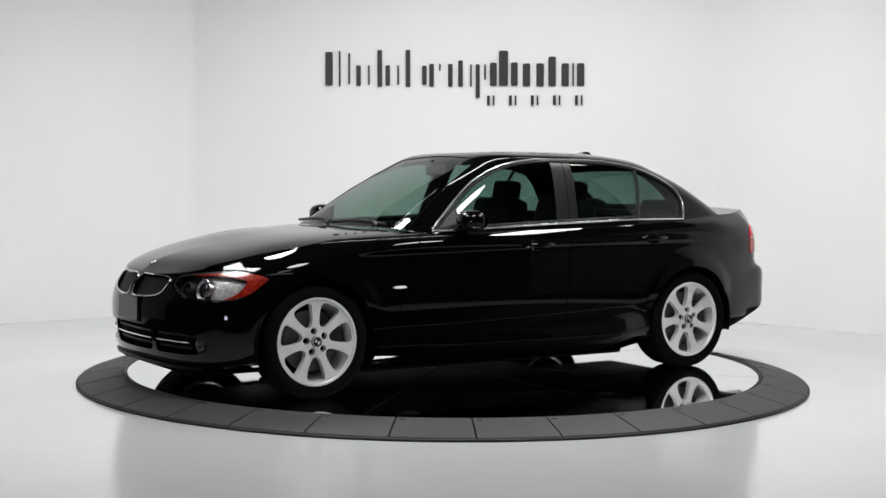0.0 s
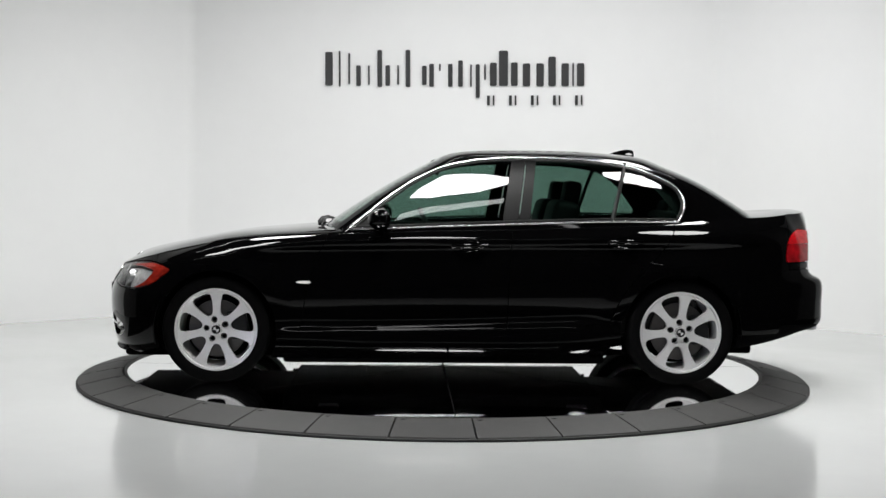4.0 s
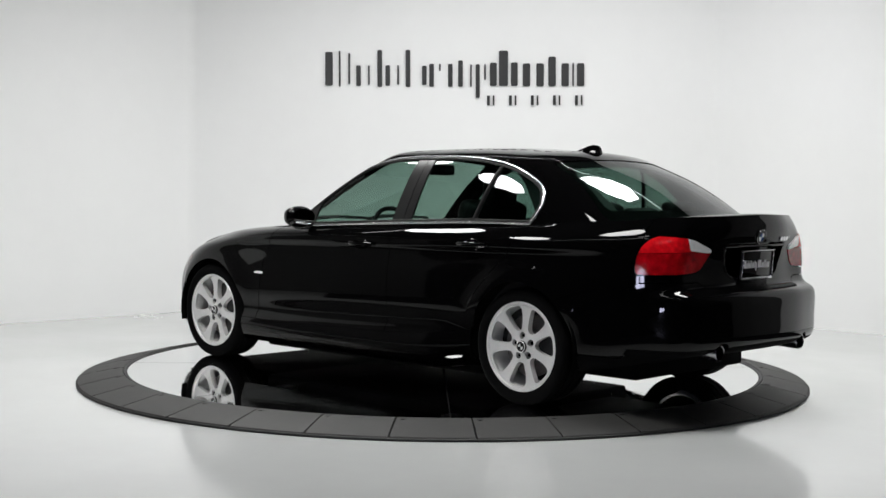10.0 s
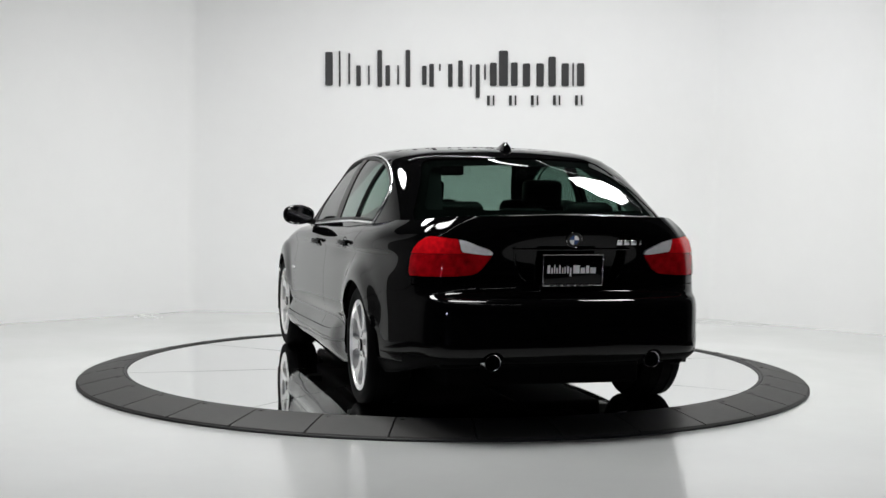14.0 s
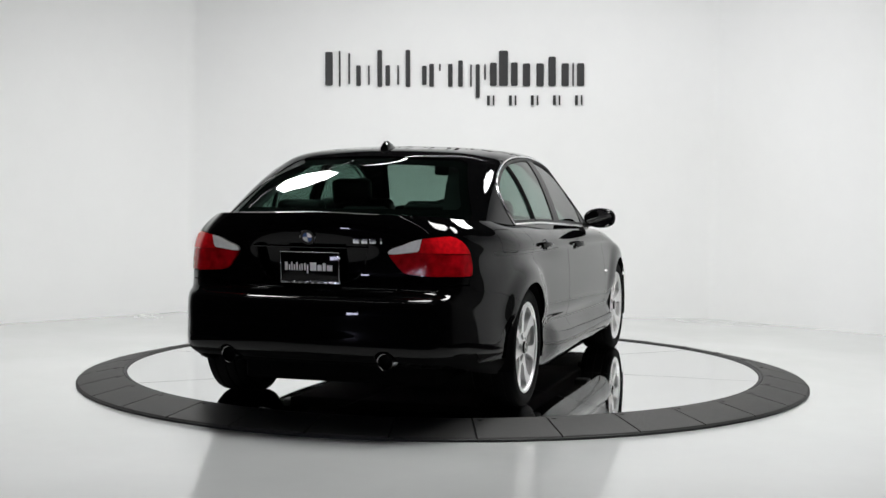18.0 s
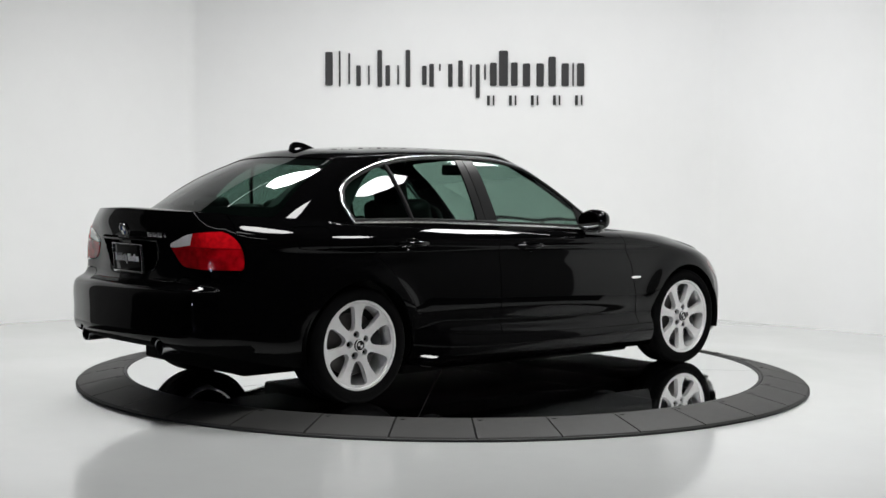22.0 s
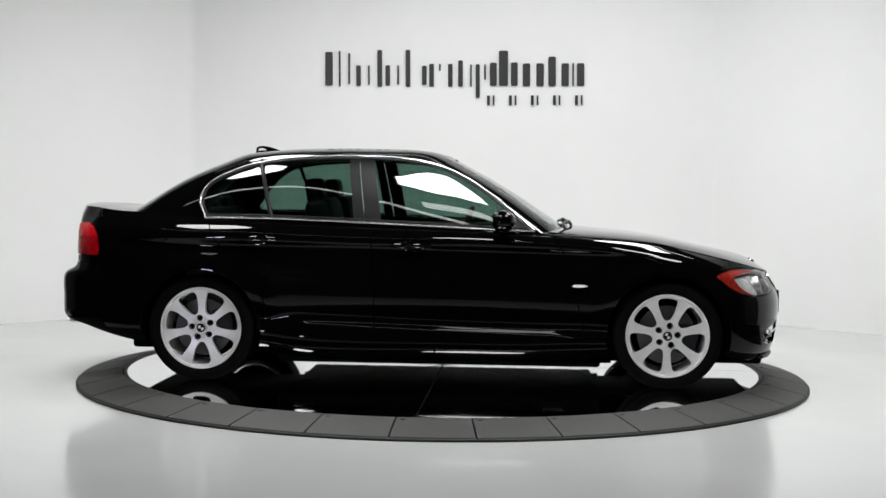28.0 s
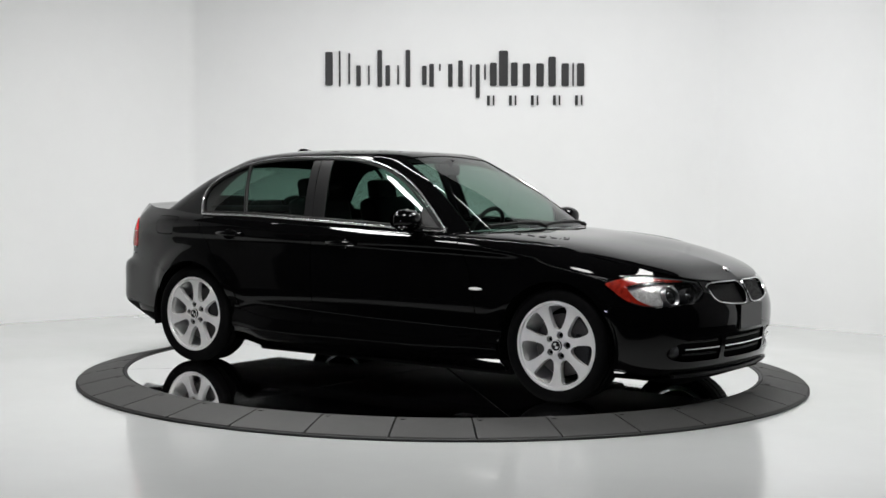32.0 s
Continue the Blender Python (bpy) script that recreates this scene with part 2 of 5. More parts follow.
strip = tagged(new("strip_light"), "long thin white ceiling strip light", "lamp")
strip.matrix_world = pose(-0.85, -3.66, 3.6, 0, 0, -30)
bm = bmesh.new()
box(bm, -2.9, 2.9, -0.03, 0.03, -0.03, 0.0, 0.006)
part("tube", bm, STRIP_GLOW, strip, "glowing white tube")
bm = bmesh.new()
box(bm, -2.95, 2.95, -0.05, 0.05, 0.002, 0.6)
part("channel", bm, DARK_METAL, strip, "", False)
panel = tagged(new("panel_light"), "flat white ceiling panel light", "lamp")
panel.matrix_world = pose(0.05, -3.6, 3.62)
bm = bmesh.new()
box(bm, -0.42, 0.42, -0.11, 0.11, -0.03, 0.0, 0.006)
part("diffuser", bm, STRIP_GLOW, panel, "glowing white diffuser")
bm = bmesh.new()
box(bm, -0.45, 0.45, -0.14, 0.14, 0.002, 0.58)
part("housing", bm, DARK_METAL, panel, "", False)

win = tagged(new("window"), "small two-pane window in dark wall, bluish daylight", "window", kind="structure")
win.matrix_world = pose(-4.605, -10.75, 0.36, 0, 0, -90)
for k in (0, 1):
    bm = bmesh.new()
    box(bm, -1.02 + 1.04 * k, -0.02 + 1.04 * k, 0, 0.02, -0.28, 0.28)
    part("pane", bm, BLUE_GLOW, win, "bluish glowing pane", False)
bm = bmesh.new()
for a in ((-1.08, -1.02), (-0.02, 0.02), (1.02, 1.08)):
    box(bm, a[0], a[1], -0.02, 0.05, -0.34, 0.34)
for a in ((-0.34, -0.28), (0.28, 0.34)):
    for b in ((-1.02, -0.02), (0.02, 1.02)):
        box(bm, b[0], b[1], -0.02, 0.05, a[0], a[1])
part("window_frame", bm, DARK_METAL, win, "", False)

# ---- wall sign: dark shapes where the lettering stands
back_dir = math.degrees(math.atan2(RB[1] - LB[1], RB[0] - LB[0]))


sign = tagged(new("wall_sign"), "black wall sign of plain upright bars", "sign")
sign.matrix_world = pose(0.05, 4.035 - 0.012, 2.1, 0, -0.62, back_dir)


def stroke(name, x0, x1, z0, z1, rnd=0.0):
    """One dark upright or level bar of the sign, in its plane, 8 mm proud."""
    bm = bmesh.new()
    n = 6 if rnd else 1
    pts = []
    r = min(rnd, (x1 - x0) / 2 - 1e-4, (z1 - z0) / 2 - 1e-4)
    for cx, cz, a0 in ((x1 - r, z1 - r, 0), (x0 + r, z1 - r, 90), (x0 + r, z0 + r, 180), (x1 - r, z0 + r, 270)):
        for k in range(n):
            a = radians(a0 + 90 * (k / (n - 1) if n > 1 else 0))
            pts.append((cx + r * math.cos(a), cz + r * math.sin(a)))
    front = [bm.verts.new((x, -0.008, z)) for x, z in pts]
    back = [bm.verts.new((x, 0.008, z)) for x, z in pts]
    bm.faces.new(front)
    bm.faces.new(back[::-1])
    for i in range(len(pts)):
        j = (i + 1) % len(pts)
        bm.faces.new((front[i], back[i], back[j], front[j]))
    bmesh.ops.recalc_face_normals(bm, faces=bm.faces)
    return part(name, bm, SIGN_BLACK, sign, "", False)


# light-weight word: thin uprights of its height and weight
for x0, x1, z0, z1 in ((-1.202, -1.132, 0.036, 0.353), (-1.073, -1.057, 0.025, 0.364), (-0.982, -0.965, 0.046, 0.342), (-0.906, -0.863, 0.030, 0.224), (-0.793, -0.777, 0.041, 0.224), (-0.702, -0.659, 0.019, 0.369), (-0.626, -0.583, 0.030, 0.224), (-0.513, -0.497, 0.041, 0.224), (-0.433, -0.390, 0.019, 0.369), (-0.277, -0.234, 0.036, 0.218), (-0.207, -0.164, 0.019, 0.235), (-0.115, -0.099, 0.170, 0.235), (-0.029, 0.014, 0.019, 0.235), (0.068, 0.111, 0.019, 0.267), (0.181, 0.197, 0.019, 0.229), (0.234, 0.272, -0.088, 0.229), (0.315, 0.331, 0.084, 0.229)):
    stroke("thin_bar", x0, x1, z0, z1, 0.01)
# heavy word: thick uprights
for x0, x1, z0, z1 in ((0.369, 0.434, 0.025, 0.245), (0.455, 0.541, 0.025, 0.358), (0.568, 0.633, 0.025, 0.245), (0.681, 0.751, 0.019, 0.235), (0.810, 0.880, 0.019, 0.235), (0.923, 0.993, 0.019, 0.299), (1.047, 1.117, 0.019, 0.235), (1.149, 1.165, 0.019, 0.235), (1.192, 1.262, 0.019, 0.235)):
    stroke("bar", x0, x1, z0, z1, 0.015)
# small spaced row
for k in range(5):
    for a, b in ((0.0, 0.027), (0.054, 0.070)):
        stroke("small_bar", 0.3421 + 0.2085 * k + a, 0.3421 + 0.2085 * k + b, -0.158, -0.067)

# ---- turntable: fixed sloping rim of ramps, and the turning platter
RIM_OUT, RIM_IN = 2.323, 2.045
rim = tagged(new("turntable_ramp"), "charcoal sloping ring of ramp segments round turntable", "ramp")
rim.matrix_world = pose(0, 0, 0)
bm = bmesh.new()
STEP = 360 / 34
a0, a1 = radians(-STEP / 2 + 0.12), radians(STEP / 2 - 0.12)
prof = [(RIM_IN, FLOOR_Z), (RIM_IN, 0.004), (RIM_IN + 0.006, 0.009), (RIM_IN + 0.05, 0.007), (RIM_OUT - 0.02, -0.036), (RIM_OUT - 0.004, -0.041), (RIM_OUT, -0.048), (RIM_OUT, FLOOR_Z)]
rows = []
for k in range(9):
    a = a0 + (a1 - a0) * k / 8
    rows.append([bm.verts.new((r * math.cos(a), r * math.sin(a), z)) for r, z in prof])
for p, q in zip(rows, rows[1:]):
    for i in range(len(prof)):
        j = (i + 1) % len(prof)
        bm.faces.new((p[i], p[j], q[j], q[i]))
bm.faces.new(rows[0][::-1])
bm.faces.new(rows[-1])
bmesh.ops.recalc_face_normals(bm, faces=bm.faces)
seg = part("ramp_segment", bm, RAMP, rim)
seg.matrix_basis = pose(0, 0, 0, 0, 0, -91.17)
for k in range(1, 34):
    s = new("ramp_segment", seg.data)
    s.parent = rim
    s.matrix_basis = pose(0, 0, 0, 0, 0, -91.17 + STEP * k)
bm = bmesh.new()
lathe(bm, [(0.0, 0.0), (0.009, 0.0), (0.013, 0.002), (0.016, 0.002), (0.016, -0.006)], 14, Matrix.Rotation(radians(90), 4, "X"))
bolt = part("ramp_bolt", bm, RAMP_EDGE, rim, "small dark bolt in ramp segment")
for k in range(34):
    a = radians(-91.17 - STEP / 2 + 1.0 + STEP * k)
    s = bolt if k == 0 else new("ramp_bolt", bolt.data)
    s.parent = rim
    s.matrix_basis = pose((RIM_IN + 0.045) * math.cos(a), (RIM_IN + 0.045) * math.sin(a), 0.0065)
bm = bmesh.new()
lathe(bm, [(RIM_OUT + 0.001, FLOOR_Z), (RIM_OUT + 0.006, FLOOR_Z + 0.004), (RIM_OUT + 0.006, -0.05), (RIM_OUT + 0.001, -0.046)], 160, Matrix.Rotation(radians(90), 4, "X"), True)
part("edge_strip", bm, RAMP_EDGE, rim, "thin black rubber edge strip")
bm = bmesh.new()
lathe(bm, [(RIM_IN - 0.018, -0.03), (RIM_IN - 0.018, 0.003), (RIM_IN - 0.004, 0.006), (RIM_IN - 0.004, -0.03)], 160, Matrix.Rotation(radians(90), 4, "X"), True)
part("inner_trim", bm, DARK_METAL, rim, "thin dark metal trim round platter")

platter = tagged(new("platter"), "mirror-polished round turntable platter in wedge panels", "turntable")
R_P = RIM_IN - 0.024
bm = bmesh.new()
lathe(bm, [(0, -0.05), (R_P - 0.004, -0.05), (R_P - 0.004, -0.004), (0, -0.004)], 128, Matrix.Rotation(radians(90), 4, "X"))
part("deck", bm, BLACK_GAP, platter, "dark deck seen in joints")
bm = bmesh.new()
h0, h1 = radians(0.07), radians(45 - 0.07)
top = []
for k in range(13):
    a = h0 + (h1 - h0) * k / 12
    top.append((R_P * math.cos(a), R_P * math.sin(a)))
mid = radians(22.5)
poly = [(0.02 * math.cos(mid), 0.02 * math.sin(mid))] + top
up = [bm.verts.new((x, y, 0.0)) for x, y in poly]
dn = [bm.verts.new((x, y, -0.0035)) for x, y in poly]
bm.faces.new(up)
for i in range(len(poly)):
    j = (i + 1) % len(poly)
    bm.faces.new((up[j], up[i], dn[i], dn[j]))
wedge = part("platter_panel", bm, MIRROR_PLATE, platter, "", False)
for k in range(1, 8):
    s = new("platter_panel", wedge.data)
    s.parent = platter
    s.matrix_basis = pose(0, 0, 0, 0, 0, 45 * k)

# ---- the car: a four-door saloon, x forward, y to its left, origin on the ground between the axles
car = tagged(new("car"), "glossy black four-door saloon car with silver wheels", "car")
AXLE, HUB_Z, TYRE_R = 1.38, 0.315, 0.317


OUT = 1.0


class Net:
    """A smooth surface over a table of control points [station][level]. mirror: the first and last stations lie on the centre line."""

    def __init__(self, rows, mirror=(True, True)):
        g = np.array(rows, float)
        flip = np.array([1, -1, 1])
        first = g[1] * flip if mirror[0] else 2 * g[0] - g[1]
        last = g[-2] * flip if mirror[1] else 2 * g[-1] - g[-2]
        g = np.concatenate([first[None], g, last[None]])
        g = np.concatenate([2 * g[:, :1] - g[:, 1:2], g, 2 * g[:, -1:] - g[:, -2:-1]], axis=1)
        self.relief = None
        self.g, self.ns, self.nw = g, g.shape[0] - 2, g.shape[1] - 2
        # draw the control points out so that the surface meets the table
        table = np.array(rows, float)
        for _ in range(3):
            miss = table - self.sample()
            self.g[1:-1, 1:-1] += 0.85 * miss
            self.g[0] = self.g[2] * flip if mirror[0] else 2 * self.g[1] - self.g[2]
            self.g[-1] = self.g[-3] * flip if mirror[1] else 2 * self.g[-2] - self.g[-3]
            self.g[:, 0], self.g[:, -1] = 2 * self.g[:, 1] - self.g[:, 2], 2 * self.g[:, -2] - self.g[:, -3]

    def sample(self):
        a = (self.g[:-2] + 4 * self.g[1:-1] + self.g[2:]) / 6
        return (a[:, :-2] + 4 * a[:, 1:-1] + a[:, 2:]) / 6

    def weights(self, t, n):
        t = np.asarray(t, float)
        i = np.clip(np.floor(t).astype(int), 0, n - 2)
        f = t - i
        out = np.zeros((len(t), n + 2))
        for k, v in enumerate(((1 - f) ** 3 / 6, (3 * f ** 3 - 6 * f * f + 4) / 6, (-3 * f ** 3 + 3 * f * f + 3 * f + 1) / 6, f ** 3 / 6)):
            out[np.arange(len(t)), i + k] += v
        return out

    def bare(self, ss, ws):
        return np.einsum("ai,bj,ijk->abk", self.weights(ss, self.ns), self.weights(ws, self.nw), self.g, optimize=True)

    def grid(self, ss, ws):
        """Points of the surface over ss x ws, pressed or raised along the way out by its relief."""
        p = self.bare(ss, ws)
        if self.relief is None:
            return p
        e = 0.02
        ss, ws = np.asarray(ss, float), np.asarray(ws, float)
        ds = self.bare(np.minimum(ss + e, self.ns - 1), ws) - self.bare(np.maximum(ss - e, 0), ws)
        dw = self.bare(ss, np.minimum(ws + e, self.nw - 1)) - self.bare(ss, np.maximum(ws - e, 0))
        n = np.cross(ds, dw)
        n /= np.linalg.norm(n, axis=2, keepdims=True) + 1e-9
        return p + n * (self.relief(p) * OUT)[..., None]

    def spot(self, s, w):
        i, j = min(max(int(s), 0), self.ns - 2), min(max(int(w), 0), self.nw - 2)
        f, h = s - i, w - j
        a = np.array(((1 - f) ** 3, 3 * f ** 3 - 6 * f * f + 4, -3 * f ** 3 + 3 * f * f + 3 * f + 1, f ** 3))
        b = np.array(((1 - h) ** 3, 3 * h ** 3 - 6 * h * h + 4, -3 * h ** 3 + 3 * h * h + 3 * h + 1, h ** 3))
        return Vector(a @ (b @ self.g[i:i + 4, j:j + 4]) / 36)

    def __call__(self, s, w):
        p = self.spot(s, w)
        if self.relief is None or abs(p.x) > 2.02:
            return p
        d = float(self.relief(np.array(p)))
        return p + self.normal(s, w) * (d * OUT) if d else p

    def normal(self, s, w):
        e = 0.02
        s0, s1 = max(s - e, 0), min(s + e, self.ns - 1)
        w0, w1 = max(w - e, 0), min(w + e, self.nw - 1)
        return (self.spot(s1, w) - self.spot(s0, w)).cross(self.spot(s, w1) - self.spot(s, w0)).normalized()


def patch(bm, net, ss, ws, keeps=(), side=1, depth=0.012, flip=False, lift=0.0):
    """Part of a surface: the cells of the grid ss x ws where every keep(point) >= 0, cut clean along the borders, with a rim turned in by depth. side -1 mirrors it to the car's right."""
    P, cache = {}, {}
    if isinstance(net, Net):
        for a, row in zip(ss, net.grid(ss, ws)):
            for b, q in zip(ws, row):
                P[round(a, 5), round(b, 5)] = Vector(q)
    known = [{} for _ in keeps]

    def worth(i, f, q):
        k = (round(q[0], 5), round(q[1], 5))
        if k not in known[i]:
            known[i][k] = f(at(*q))
        return known[i][k]

    def at(s, w):
        k = (round(s, 5), round(w, 5))
        if k not in P:
            P[k] = net(*k)
        return P[k]

    def vert(s, w):
        p = at(s, w)
        k = (round(s, 4), round(w, 4))
        if k not in cache:
            q = p
            if lift:
                q = p + net.normal(s, w) * (lift * OUT)
            cache[k] = bm.verts.new((q.x, q.y * side, q.z))
        return cache[k]

    faces = []
    for s0, s1 in zip(ss, ss[1:]):
        for w0, w1 in zip(ws, ws[1:]):
            poly = [(s0, w0), (s1, w0), (s1, w1), (s0, w1)]
            for num, f in enumerate(keeps):
                vals = [worth(num, f, q) for q in poly]
                if min(vals) >= 0:
                    continue
                if max(vals) < 0:
                    poly = []
                    break
                out = []
                for i, q in enumerate(poly):
                    j = (i + 1) % len(poly)
                    if vals[i] >= 0:
                        out.append(q)
                    if (vals[i] >= 0) != (vals[j] >= 0):
                        a, b, fa, fb = q, poly[j], vals[i], vals[j]
                        for _ in range(2):
                            t = min(max(fa / (fa - fb), 0.02), 0.98)
                            c = (a[0] + (b[0] - a[0]) * t, a[1] + (b[1] - a[1]) * t)
                            fc = f(net(*c))
                            if (fc >= 0) == (fa >= 0):
                                a, fa = c, fc
                            else:
                                b, fb = c, fc
                            if abs(fc) < 2e-4:
                                break
                        out.append(c)
                poly = out
                if len(poly) < 3:
                    break
            if len(poly) < 3:
                continue
            vs = []
            for q in poly:
                v = vert(*q)
                if v not in vs:
                    vs.append(v)
            if len(vs) >= 3:
                try:
                    faces.append(bm.faces.new(vs if (side > 0) != flip else vs[::-1]))
                except ValueError:
                    pass
    bm.normal_update()
    if depth and faces:
        edges = [e for e in {e for f in faces for e in f.edges} if len(e.link_faces) == 1 and max(abs(v.co.y) for v in e.verts) > 1e-4]
        nv = {}
        for e in edges:
            for v in e.verts:
                if v not in nv:
                    nv[v] = bm.verts.new(v.co - v.normal * depth)
        for e in edges:
            l = e.link_loops[0]
            a, b = l.vert, l.link_loop_next.vert
            bm.faces.new((b, a, nv[a], nv[b]))
            e.smooth = False
    return faces


def span(a, b, step):
    n = max(1, round((b - a) / step))
    return [a + (b - a) * k / n for k in range(n + 1)]


def poly_sdf(pts, ix, iy):
    """Signed distance (inside positive) to a closed line in two axes of the point."""
    A = [(Vector(p), Vector(q)) for p, q in zip(pts, pts[1:] + pts[:1])]
    x0, x1, y0, y1 = min(p[0] for p in pts), max(p[0] for p in pts), min(p[1] for p in pts), max(p[1] for p in pts)

    def f(P):
        x, y = P[ix], P[iy]
        far = max(x0 - x, x - x1, y0 - y, y - y1)
        if far > 0.12:
            return -far
        best, inside = 1e9, False
        for a, b in A:
            dx, dy = b.x - a.x, b.y - a.y
            t = ((x - a.x) * dx + (y - a.y) * dy) / (dx * dx + dy * dy)
            t = 0 if t < 0 else 1 if t > 1 else t
            d = (x - a.x - t * dx) ** 2 + (y - a.y - t * dy) ** 2
            best = min(best, d)
            if (a.y > y) != (b.y > y) and x < a.x + (y - a.y) / dy * dx:
                inside = not inside
        return math.sqrt(best) * (1 if inside else -1)
    return f


def curve(pts, n=6, closed=False):
    """A smooth line through points in two axes."""
    out = []
    m = len(pts)
    for i in range(m if closed else m - 1):
        q = [pts[(i + k) % m] if closed else pts[min(max(i + k, 0), m - 1)] for k in (-1, 0, 1, 2)]
        for k in range(n):
            t = k / n
            out.append(tuple(0.5 * (2 * b + (c - a) * t + (2 * a - 5 * b + 4 * c - d) * t * t + (3 * b - a - 3 * c + d) * t ** 3) for a, b, c, d in zip(*q)))
    if not closed:
        out.append(tuple(pts[-1]))
    return out


def grow(f, d):
    return lambda P: f(P) + d


def neg(f, d=0.0):
    return lambda P: -f(P) - d


# lower body, wrapped from the middle of the nose along the side to the middle of the tail; eight levels from sill to shoulder
def side_row(x, ys, zs, dx=0.0):
    return [(x + dx * k, y, z) for k, (y, z) in enumerate(zip(ys, zs))]


